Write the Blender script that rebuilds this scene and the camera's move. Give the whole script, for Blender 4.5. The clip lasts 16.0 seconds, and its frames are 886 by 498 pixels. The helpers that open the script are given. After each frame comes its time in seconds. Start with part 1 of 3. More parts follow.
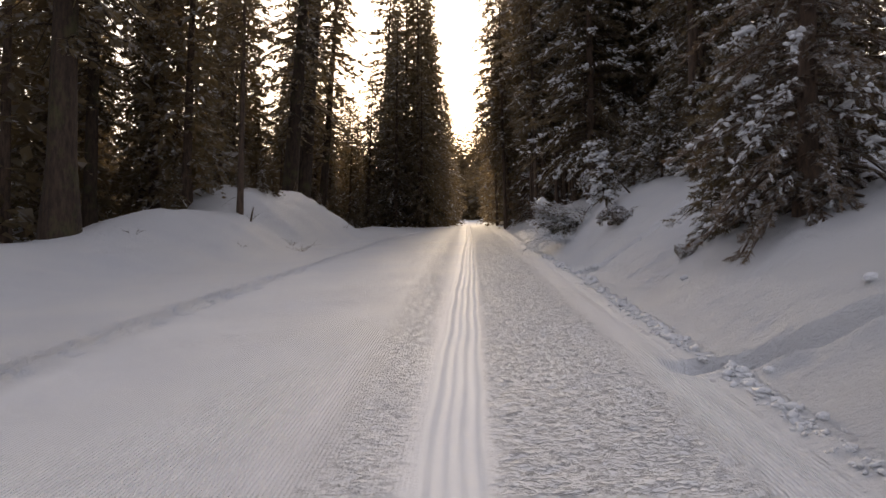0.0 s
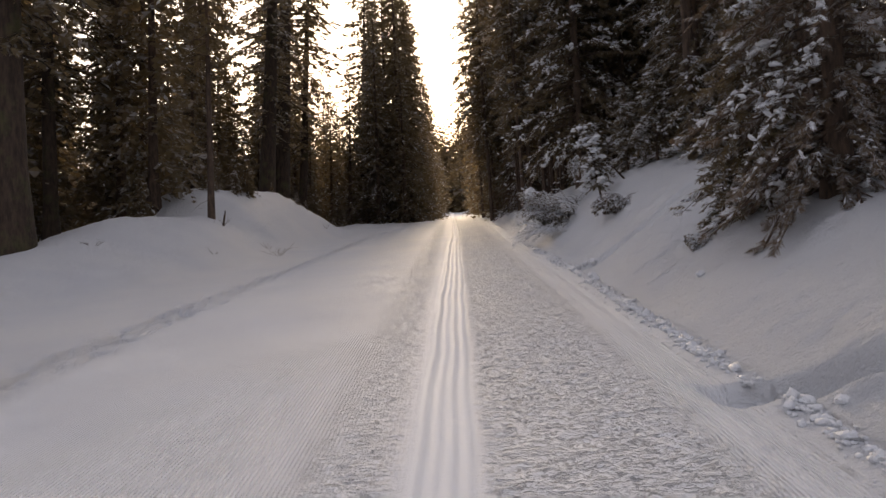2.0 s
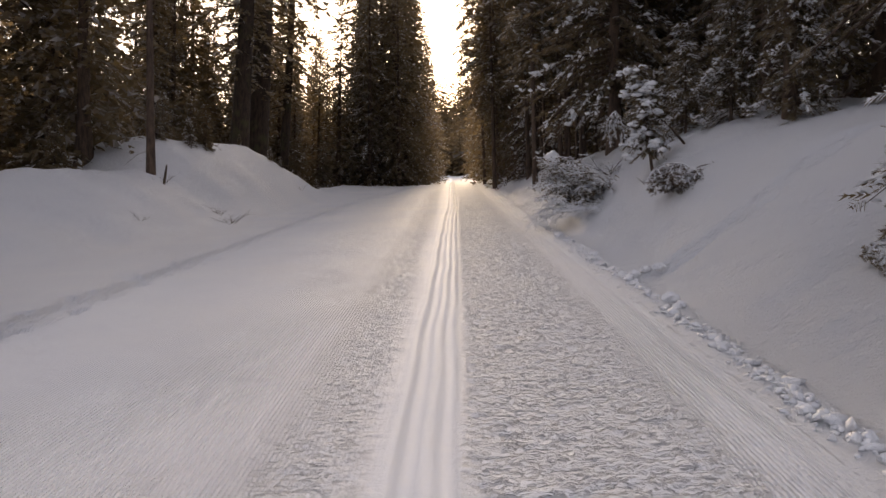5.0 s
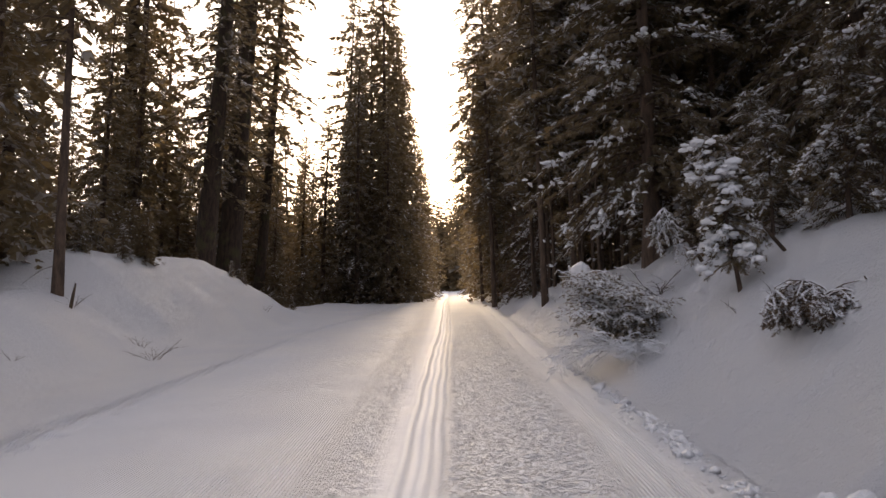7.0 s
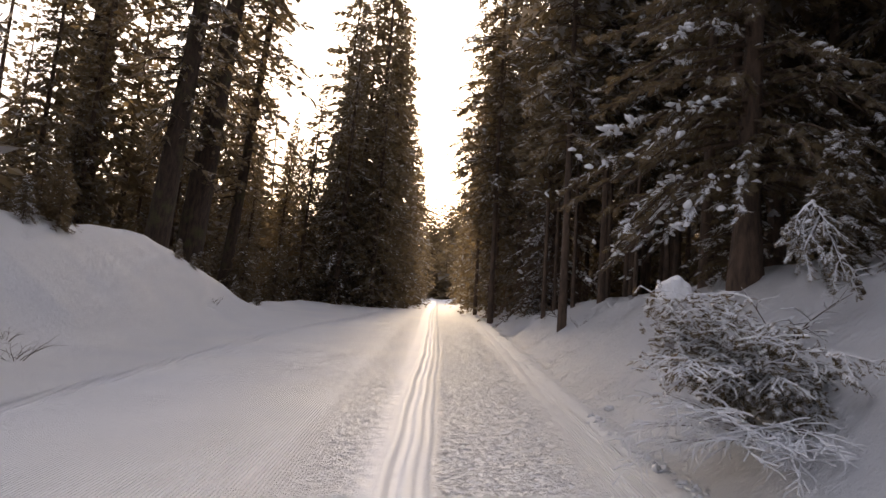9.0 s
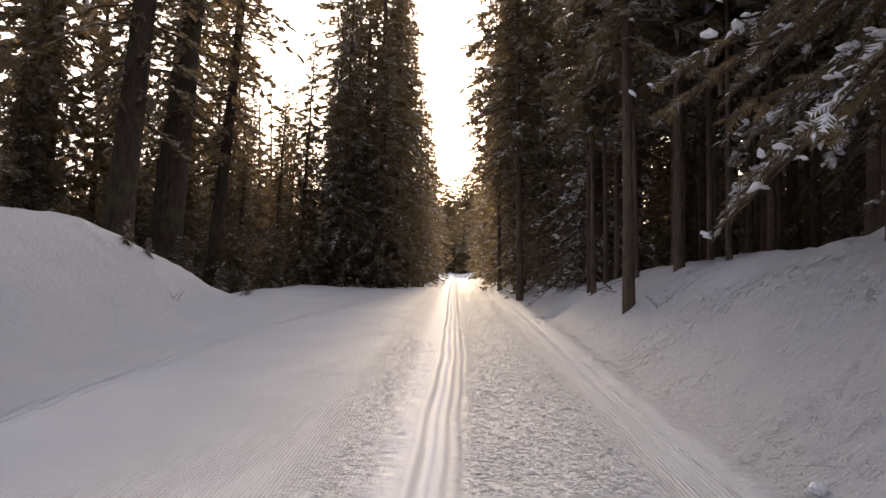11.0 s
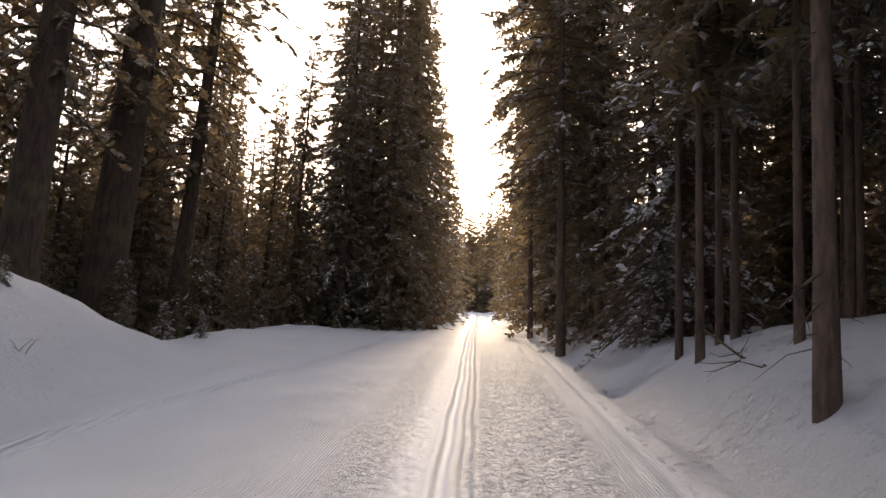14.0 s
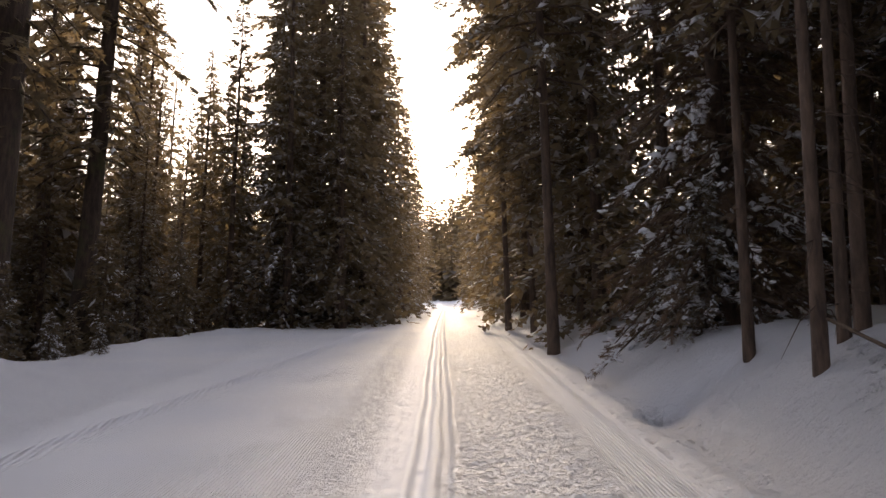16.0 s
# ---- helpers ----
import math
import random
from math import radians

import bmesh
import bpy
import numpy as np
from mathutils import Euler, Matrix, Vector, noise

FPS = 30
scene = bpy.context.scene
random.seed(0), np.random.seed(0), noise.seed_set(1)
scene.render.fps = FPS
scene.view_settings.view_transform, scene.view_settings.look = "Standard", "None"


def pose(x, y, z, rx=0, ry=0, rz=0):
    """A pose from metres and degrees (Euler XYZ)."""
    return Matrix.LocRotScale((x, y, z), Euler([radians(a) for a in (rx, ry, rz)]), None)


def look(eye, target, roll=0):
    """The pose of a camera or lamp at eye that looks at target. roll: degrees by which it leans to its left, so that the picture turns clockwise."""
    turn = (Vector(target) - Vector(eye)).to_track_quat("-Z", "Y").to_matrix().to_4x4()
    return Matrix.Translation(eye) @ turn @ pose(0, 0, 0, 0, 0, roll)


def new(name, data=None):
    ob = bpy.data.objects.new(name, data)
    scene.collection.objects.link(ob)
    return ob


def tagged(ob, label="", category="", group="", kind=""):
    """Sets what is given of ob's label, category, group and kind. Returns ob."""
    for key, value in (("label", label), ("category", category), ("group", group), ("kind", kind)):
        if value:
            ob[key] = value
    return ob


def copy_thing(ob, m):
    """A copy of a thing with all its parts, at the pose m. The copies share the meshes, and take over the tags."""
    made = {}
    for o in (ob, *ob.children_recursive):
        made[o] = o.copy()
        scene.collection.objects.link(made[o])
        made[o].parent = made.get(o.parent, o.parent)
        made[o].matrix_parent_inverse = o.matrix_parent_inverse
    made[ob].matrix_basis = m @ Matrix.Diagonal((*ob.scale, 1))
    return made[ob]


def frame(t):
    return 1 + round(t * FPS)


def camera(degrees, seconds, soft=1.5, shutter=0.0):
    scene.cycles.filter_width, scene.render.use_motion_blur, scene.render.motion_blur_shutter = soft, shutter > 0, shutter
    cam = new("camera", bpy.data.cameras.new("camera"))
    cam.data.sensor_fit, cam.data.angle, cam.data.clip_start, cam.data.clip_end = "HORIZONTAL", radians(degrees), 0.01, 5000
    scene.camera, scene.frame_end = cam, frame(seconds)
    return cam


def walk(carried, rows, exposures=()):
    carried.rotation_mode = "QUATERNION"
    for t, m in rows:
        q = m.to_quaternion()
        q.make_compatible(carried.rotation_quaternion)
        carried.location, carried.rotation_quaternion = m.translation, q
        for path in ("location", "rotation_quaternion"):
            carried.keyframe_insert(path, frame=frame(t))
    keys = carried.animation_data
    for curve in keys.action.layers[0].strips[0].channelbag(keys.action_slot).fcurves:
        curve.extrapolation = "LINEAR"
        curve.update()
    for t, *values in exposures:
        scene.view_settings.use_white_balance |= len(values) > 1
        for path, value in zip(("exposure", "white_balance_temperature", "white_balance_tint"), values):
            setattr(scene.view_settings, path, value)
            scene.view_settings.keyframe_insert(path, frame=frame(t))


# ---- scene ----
# ---- camera and walk ----
cam = camera(61.3, 16.0, soft=1.5)
PATH = [
    (0, (-0.071, -9.623, 1.741), (-0.138, -7.627, 1.627), -2.0),
    (0.5, (-0.077, -9.573, 1.725), (-0.125, -7.585, 1.513), -0.7),
    (1, (0.006, -9.123, 1.67), (0.051, -7.14, 1.417), 0.3),
    (1.5, (0.07, -8.59, 1.748), (0.089, -6.608, 1.483), -3.4),
    (2, (-0.028, -7.996, 1.801), (-0.062, -6.001, 1.666), -4.5),
    (2.5, (-0.034, -7.253, 1.757), (-0.075, -5.258, 1.619), -3.5),
    (3, (-0.125, -6.48, 1.862), (-0.203, -4.497, 1.61), -2.5),
    (5.5, (0.138, -0.762, 1.75), (0.119, 1.226, 1.533), -2.3),
    (6, (0.224, 0.722, 1.718), (0.22, 2.721, 1.687), -3.0),
    (6.5, (0.232, 1.954, 1.753), (0.279, 3.953, 1.8), -3.7),
    (7, (0.212, 3.287, 1.807), (0.202, 5.286, 1.877), -2.4),
    (7.5, (0.137, 4.626, 1.752), (0.122, 6.625, 1.824), 0.4),
    (8, (0.143, 5.929, 1.766), (0.171, 7.927, 1.839), 0.2),
    (8.5, (0.111, 7.273, 1.768), (0.148, 9.272, 1.834), 0.9),
    (9, (0.068, 8.694, 1.743), (0.082, 10.692, 1.833), 3.0),
    (9.5, (0.097, 10.047, 1.669), (0.139, 12.046, 1.711), 1.1),
    (10, (0.031, 11.483, 1.688), (0.02, 13.483, 1.718), -0.2),
    (12.5, (0.205, 17.673, 1.728), (0.14, 19.672, 1.732), 0.5),
    (13, (0.165, 18.933, 1.707), (0.085, 20.929, 1.812), 1.7),
    (13.5, (0.187, 20.209, 1.713), (0.106, 22.204, 1.82), 1.7),
    (14, (0.251, 21.47, 1.717), (0.159, 23.464, 1.836), 0.9),
    (14.5, (0.189, 22.451, 1.766), (0.063, 24.444, 1.871), 2.0),
    (15, (0.214, 23.669, 1.704), (0.118, 25.665, 1.801), 0.7),
    (15.5, (0.206, 24.933, 1.693), (0.162, 26.93, 1.798), -0.4),
    (16, (0.188, 26.047, 1.691), (0.194, 28.045, 1.78), -2.0),
]

walk(cam, [(t, look(e, g, r)) for t, e, g, r in PATH],
     [(0.0, 0.12, 7900, 17), (3.0, 0.2, 8000, 18), (6.0, 0.45, 8050, 19), (9.0, 0.63, 7900, 19), (16.0, 0.84, 7550, 19)])

# ---- world and sun: low winter sun straight ahead through thin cloud ----
SUN_EL, SUN_AZ = 11.5, -1.5
world = bpy.data.worlds.new("sky")
scene.world = world
world.use_nodes = True
wn, wl = world.node_tree.nodes, world.node_tree.links
sky = wn.new("ShaderNodeTexSky")
sky.sky_type = "NISHITA"
sky.sun_disc = False
sky.sun_elevation, sky.sun_rotation = radians(SUN_EL), radians(SUN_AZ)
sky.air_density, sky.dust_density, sky.ozone_density = 1.0, 2.0, 1.0
# thin cloud, brighter towards the sun
way = wn.new("ShaderNodeTexCoord")
dot = wn.new("ShaderNodeVectorMath")
dot.operation = "DOT_PRODUCT"
wl.new(way.outputs["Generated"], dot.inputs[0])
dot.inputs[1].default_value = (math.sin(radians(SUN_AZ)), math.cos(radians(SUN_EL)), math.sin(radians(SUN_EL)))
near_sun = wn.new("ShaderNodeMath")
near_sun.operation = "MAXIMUM"
wl.new(dot.outputs["Value"], near_sun.inputs[0])
near_sun.inputs[1].default_value = 0.0
lobe = wn.new("ShaderNodeMath")
lobe.operation = "POWER"
wl.new(near_sun.outputs[0], lobe.inputs[0])
lobe.inputs[1].default_value = 5.0
glare = wn.new("ShaderNodeVectorMath")
glare.operation = "SCALE"
glare.inputs[0].default_value = (14.6, 13.6, 12.0)
wl.new(lobe.outputs[0], glare.inputs["Scale"])
cloud = wn.new("ShaderNodeVectorMath")
cloud.operation = "ADD"
wl.new(glare.outputs[0], cloud.inputs[0])
cloud.inputs[1].default_value = (3.42, 3.92, 5.05)
veil = wn.new("ShaderNodeMix")
veil.data_type = "RGBA"
veil.inputs["Factor"].default_value = 0.8
wl.new(sky.outputs[0], veil.inputs["A"])
wl.new(cloud.outputs[0], veil.inputs["B"])
wl.new(veil.outputs["Result"], wn["Background"].inputs[0])
wn["Background"].inputs[1].default_value = 0.15
sun = new("sun", bpy.data.lights.new("sun", "SUN"))
sun.data.energy, sun.data.angle, sun.data.color = 4.8, radians(9.0), (1.0, 0.88, 0.69)
sun.matrix_world = look((100 * math.tan(radians(SUN_AZ)), 100, 100 * math.tan(radians(SUN_EL))), (0, 0, 0))


# ---- materials ----
def material(name):
    m = bpy.data.materials.new(name)
    m.use_nodes = True
    n, l = m.node_tree.nodes, m.node_tree.links
    return m, n, l, n["Principled BSDF"]


def noise_node(n, l, scale, detail=4.0, rough=0.55, vec=None):
    t = n.new("ShaderNodeTexNoise")
    t.inputs["Scale"].default_value, t.inputs["Detail"].default_value = scale, detail
    t.inputs["Roughness"].default_value = rough
    if vec is not None:
        l.new(vec, t.inputs["Vector"])
    return t.outputs["Fac"]


def math_node(n, l, op, a, b=None, clamp=False):
    t = n.new("ShaderNodeMath")
    t.operation, t.use_clamp = op, clamp
    for i, v in enumerate((a, b)):
        if v is None:
            continue
        if isinstance(v, (int, float)):
            t.inputs[i].default_value = v
        else:
            l.new(v, t.inputs[i])
    return t.outputs[0]


def ramp_node(n, l, fac, stops):
    t = n.new("ShaderNodeValToRGB")
    e = t.color_ramp.elements
    while len(e) < len(stops):
        e.new(0.5)
    for k, (p, c) in enumerate(stops):
        e[k].position, e[k].color = p, (*c, 1.0) if len(c) == 3 else c
    l.new(fac, t.inputs[0])
    return t.outputs[0]


def scaled(n, l, vec, s):
    t = n.new("ShaderNodeMapping")
    t.inputs["Scale"].default_value = s
    l.new(vec, t.inputs["Vector"])
    return t.outputs[0]


def bump_node(n, l, height, dist, strength=1.0, normal=None):
    t = n.new("ShaderNodeBump")
    t.inputs["Distance"].default_value, t.inputs["Strength"].default_value = dist, strength
    l.new(height, t.inputs["Height"])
    if normal is not None:
        l.new(normal, t.inputs["Normal"])
    return t.outputs[0]


def band(n, l, x, lo, hi, soft):
    """1 between lo and hi along a coordinate, with soft edges."""
    a = n.new("ShaderNodeMapRange")
    a.interpolation_type = "SMOOTHSTEP"
    a.inputs[1].default_value, a.inputs[2].default_value = lo - soft, lo + soft
    l.new(x, a.inputs[0])
    b = n.new("ShaderNodeMapRange")
    b.interpolation_type = "SMOOTHSTEP"
    b.inputs[1].default_value, b.inputs[2].default_value = hi - soft, hi + soft
    b.inputs[3].default_value, b.inputs[4].default_value = 1.0, 0.0
    l.new(x, b.inputs[0])
    return math_node(n, l, "MULTIPLY", a.outputs[0], b.outputs[0])


def snow_ground_material():
    m, n, l, p = material("trail_snow")
    geo = n.new("ShaderNodeNewGeometry")
    pos = geo.outputs["Position"]
    sep = n.new("ShaderNodeSeparateXYZ")
    l.new(pos, sep.inputs[0])
    x = sep.outputs[0]
    tint = noise_node(n, l, 0.35, 3.0, 0.5, pos)
    l.new(ramp_node(n, l, tint, [(0.3, (0.68, 0.70, 0.745)), (0.7, (0.74, 0.75, 0.77))]), p.inputs["Base Color"])
    p.inputs["Roughness"].default_value = 0.7
    p.inputs["Specular IOR Level"].default_value = 0.04
    # churned lanes beside the ski track
    patchy = ramp_node(n, l, noise_node(n, l, 0.55, 4.0, 0.6, scaled(n, l, pos, (1.6, 0.7, 1.0))), [(0.50, (0.0,) * 3), (0.72, (0.4,) * 3)])
    lane = math_node(n, l, "ADD", band(n, l, x, 0.12, 1.65, 0.2), math_node(n, l, "MULTIPLY", band(n, l, x, -1.2, -0.62, 0.25), 0.8), True)
    lane = math_node(n, l, "MAXIMUM", lane, math_node(n, l, "MULTIPLY", band(n, l, x, -2.6, -0.7, 0.5), patchy))
    crumbs = ramp_node(n, l, noise_node(n, l, 1.0, 6.0, 0.62, scaled(n, l, pos, (6.5, 27.0, 14.0))), [(0.37, (0.0,) * 3), (0.47, (1.0,) * 3)])
    ticks = ramp_node(n, l, noise_node(n, l, 1.0, 4.0, 0.6, scaled(n, l, pos, (18.0, 60.0, 40.0))), [(0.37, (0.0,) * 3), (0.48, (1.0,) * 3)])
    hchurn = math_node(n, l, "MULTIPLY", math_node(n, l, "ADD", crumbs, math_node(n, l, "MULTIPLY", ticks, 0.45)), lane)
    # corduroy of the grooming machine
    wv = n.new("ShaderNodeTexWave")
    wv.bands_direction, wv.wave_profile = "X", "SIN"
    wv.inputs["Scale"].default_value = 9.0
    wv.inputs["Distortion"].default_value, wv.inputs["Detail"].default_value = 0.12, 2.0
    wv.inputs["Detail Scale"].default_value = 0.8
    l.new(pos, wv.inputs["Vector"])
    comb = math_node(n, l, "ADD", band(n, l, x, -5.2, -0.75, 0.4), band(n, l, x, 1.35, 2.15, 0.15), True)
    comb = math_node(n, l, "MULTIPLY", comb, math_node(n, l, "SUBTRACT", 1.0, math_node(n, l, "MULTIPLY", lane, 0.7)))
    comb = math_node(n, l, "MULTIPLY", comb, ramp_node(n, l, noise_node(n, l, 0.6, 3.0, 0.6, pos), [(0.35, (0.75,) * 3), (0.6, (1.0,) * 3)]))
    beads = ramp_node(n, l, noise_node(n, l, 1.0, 3.0, 0.6, scaled(n, l, pos, (30.0, 34.0, 30.0))), [(0.3, (0.25,) * 3), (0.6, (1.0,) * 3)])
    hcord = math_node(n, l, "MULTIPLY", math_node(n, l, "MULTIPLY", wv.outputs["Fac"], beads), comb)
    # wind crust and dimples on the untouched banks
    bank = math_node(n, l, "SUBTRACT", 1.0, band(n, l, x, -5.0, 2.2, 0.4))
    crust = noise_node(n, l, 1.0, 7.0, 0.68, scaled(n, l, pos, (7.0, 16.0, 9.0)))
    dent = ramp_node(n, l, noise_node(n, l, 7.5, 3.0, 0.6, pos), [(0.30, (0.0,) * 3), (0.45, (1.0,) * 3)])
    rubble = math_node(n, l, "MULTIPLY", band(n, l, sep.outputs[1], 19.0, 38.0, 4.0), 1.6)
    rubble = math_node(n, l, "MULTIPLY", rubble, ramp_node(n, l, noise_node(n, l, 0.45, 3.0, 0.5, pos), [(0.45, (0.12,) * 3), (0.62, (1.0,) * 3)]))
    rubble = math_node(n, l, "MULTIPLY", rubble, band(n, l, x, 2.2, 40.0, 0.4))
    hbank = math_node(n, l, "MULTIPLY", math_node(n, l, "ADD", crust, math_node(n, l, "MULTIPLY", math_node(n, l, "MULTIPLY", dent, rubble), 0.9)), bank)
    fine = noise_node(n, l, 60.0, 3.0, 0.7, pos)
    soft = noise_node(n, l, 4.0, 4.0, 0.55, pos)
    b = bump_node(n, l, soft, 0.022)
    b = bump_node(n, l, hbank, 0.10, 1.0, b)
    b = bump_node(n, l, hcord, 0.018, 1.0, b)
    b = bump_node(n, l, hchurn, 0.032, 1.0, b)
    b = bump_node(n, l, fine, 0.007, 1.0, b)
    l.new(b, p.inputs["Normal"])
    return m


def snow_clump_material(name="fresh_snow"):
    m, n, l, p = material(name)
    co = n.new("ShaderNodeTexCoord").outputs["Object"]
    l.new(ramp_node(n, l, noise_node(n, l, 3.0, 3.0, 0.5, co), [(0.3, (0.68, 0.70, 0.745)), (0.7, (0.75, 0.76, 0.78))]), p.inputs["Base Color"])
    p.inputs["Roughness"].default_value = 0.6
    l.new(bump_node(n, l, noise_node(n, l, 22.0, 4.0, 0.6, co), 0.03), p.inputs["Normal"])
    return m


def bark_material(name, dark, light, moss=0.0):
    m, n, l, p = material(name)
    co = n.new("ShaderNodeTexCoord").outputs["Object"]
    plates = noise_node(n, l, 1.0, 6.0, 0.65, scaled(n, l, co, (9.0, 9.0, 2.2)))
    col = ramp_node(n, l, plates, [(0.35, dark), (0.65, light)])
    if moss:
        mix = n.new("ShaderNodeMix")
        mix.data_type = "RGBA"
        mask = ramp_node(n, l, noise_node(n, l, 1.3, 5.0, 0.65, co), [(0.5, (0.0,) * 3), (0.68, (moss,) * 3)])
        l.new(mask, mix.inputs["Factor"])
        l.new(col, mix.inputs["A"])
        mix.inputs["B"].default_value = (0.10, 0.115, 0.035, 1)
        col = mix.outputs["Result"]
    l.new(col, p.inputs["Base Color"])
    p.inputs["Roughness"].default_value = 0.9
    l.new(bump_node(n, l, plates, 0.04), p.inputs["Normal"])
    return m


def needle_material(name, dark, light, through_light=0.5):
    m, n, l, p = material(name)
    geo = n.new("ShaderNodeNewGeometry")
    oi = n.new("ShaderNodeObjectInfo")
    v = math_node(n, l, "ADD", math_node(n, l, "MULTIPLY", geo.outputs["Random Per Island"], 0.7), math_node(n, l, "MULTIPLY", oi.outputs["Random"], 0.3))
    col = ramp_node(n, l, v, [(0.1, dark), (0.62, light), (0.72, (0.26, 0.255, 0.26)), (0.92, (0.52, 0.525, 0.55))])
    l.new(col, p.inputs["Base Color"])
    p.inputs["Roughness"].default_value = 0.65
    tr = n.new("ShaderNodeBsdfTranslucent")
    l.new(ramp_node(n, l, v, [(0.1, [2.0 * c for c in dark]), (0.95, [1.3 * c for c in light])]), tr.inputs["Color"])
    mix = n.new("ShaderNodeMixShader")
    mix.inputs[0].default_value = through_light
    l.new(p.outputs[0], mix.inputs[1])
    l.new(tr.outputs[0], mix.inputs[2])
    l.new(mix.outputs[0], n["Material Output"].inputs[0])
    return m


SNOW_GROUND = snow_ground_material()
SNOW = snow_clump_material()
BARK = bark_material("spruce_bark", (0.042, 0.027, 0.020), (0.130, 0.085, 0.060))
BARK_MOSS = bark_material("mossy_bark", (0.026, 0.016, 0.011), (0.074, 0.047, 0.032), 0.35)
TWIG = bark_material("bare_twig", (0.035, 0.022, 0.015), (0.11, 0.075, 0.05))
NEEDLE = needle_material("spruce_needles", (0.088, 0.064, 0.038), (0.175, 0.130, 0.066))
NEEDLE_OLD = needle_material("browned_needles", (0.080, 0.050, 0.034), (0.15, 0.105, 0.060))


# ---- mesh helpers ----
class Soup:
    """Vertices and faces of one mesh in the making."""

    def __init__(self):
        self.v, self.f = [], []

    def add(self, pts, faces):
        k = len(self.v)
        self.v.extend(pts)
        self.f.extend([tuple(k + i for i in q) for q in faces])

    def mesh(self, name, mat, smooth=False):
        me = bpy.data.meshes.new(name)
        me.from_pydata([tuple(p) for p in self.v], [], self.f)
        me.materials.append(mat)
        if smooth:
            me.polygons.foreach_set("use_smooth", [True] * len(me.polygons))
        me.update()
        return me


def part(name, soup, mat, parent, label="", smooth=False):
    ob = new(name, soup.mesh(name, mat, smooth))
    ob.parent = parent
    if label:
        tagged(ob, label)
    return ob


def frame_of(d):
    d = d / (np.linalg.norm(d) + 1e-9)
    ref = np.array((0.0, 0.0, 1.0)) if abs(d[2]) < 0.9 else np.array((1.0, 0.0, 0.0))
    a = np.cross(d, ref)
    a /= np.linalg.norm(a)
    return a, np.cross(d, a)


def tube(soup, pts, radii, sides=5, cap=True):
    """A tapered tube along pts."""
    pts = [np.asarray(p, float) for p in pts]
    ring, faces = [], []
    for i, p in enumerate(pts):
        d = pts[min(i + 1, len(pts) - 1)] - pts[max(i - 1, 0)]
        a, b = frame_of(d)
        for k in range(sides):
            w = 2 * math.pi * k / sides
            ring.append(p + radii[i] * (math.cos(w) * a + math.sin(w) * b))
        if i:
            o = (i - 1) * sides
            for k in range(sides):
                k2 = (k + 1) % sides
                faces.append((o + k, o + k2, o + sides + k2, o + sides + k))
    if cap:
        faces.append(tuple(range(len(ring) - sides, len(ring))))
    soup.add(ring, faces)


_bm = bmesh.new()
bmesh.ops.create_icosphere(_bm, subdivisions=1, radius=1.0)
ICO1 = (np.array([v.co for v in _bm.verts]), [tuple(v.index for v in f.verts) for f in _bm.faces])
_bm.free()
_bm = bmesh.new()
bmesh.ops.create_icosphere(_bm, subdivisions=2, radius=1.0)
ICO2 = (np.array([v.co for v in _bm.verts]), [tuple(v.index for v in f.verts) for f in _bm.faces])
_bm.free()
OCT = (np.array([(1, 0, 0), (0, 1, 0), (-1, 0, 0), (0, -1, 0), (0, 0, 1), (0, 0, -0.5)], float),
       [(0, 1, 4), (1, 2, 4), (2, 3, 4), (3, 0, 4), (1, 0, 5), (2, 1, 5), (3, 2, 5), (0, 3, 5)])


def blob(soup, rng, p, axis, sx, sy, sz, ball=ICO1, rough=0.18):
    """A lumpy snow clump stretched along axis, flat below."""
    v, f = ball
    d = np.array(axis, float)
    d /= np.linalg.norm(d) + 1e-9
    side = np.cross(d, (0, 0, 1.0))
    side /= np.linalg.norm(side) + 1e-9
    up = np.cross(side, d)
    q = v * (1 + rough * rng.standard_normal((len(v), 1)))
    q = q.copy()
    q[:, 2] = np.where(q[:, 2] < 0, q[:, 2] * 0.45, q[:, 2])
    soup.add(np.asarray(p) + q[:, :1] * sx * d + q[:, 1:2] * sy * side + q[:, 2:] * sz * up, f)


def spray(soup, rng, p, d, length, pairs, width, frost=None):
    """One feathery needle spray: slivers standing off a twig; frost: a thin layer of snow on top of it."""
    d = d / (np.linalg.norm(d) + 1e-9)
    side = np.cross(d, (0, 0, 1.0)) + 0.5 * rng.standard_normal(3)
    side -= d * np.dot(side, d)
    side /= np.linalg.norm(side) + 1e-9
    pts, faces = [], []
    for i in range(pairs):
        s = (i + 0.25) / (pairs + 0.5)
        for g in (-1, 1):
            a = p + d * length * s
            b = p + d * length * min(1.0, s + width)
            reach = length * (0.55 - 0.30 * s) * rng.uniform(0.7, 1.25)
            tip = a + d * reach * 0.75 + g * side * reach * 0.75 + np.array((0, 0, -0.18 * reach * rng.random()))
            k = len(pts)
            pts += [a, b, tip]
            faces.append((k, k + 1, k + 2))
    k = len(pts)
    w = side * length * 0.07
    pts += [p + d * length * 0.6 - w, p + d * length * 0.6 + w, p + d * length * 1.15]
    faces.append((k, k + 1, k + 2))
    soup.add(pts, faces)
    if frost is not None:
        lift = np.array((0, 0, 0.012 + 0.02 * length))
        mid = p + d * length * 0.5
        frost.add([mid + (q - mid) * 0.92 + lift for q in pts], faces)


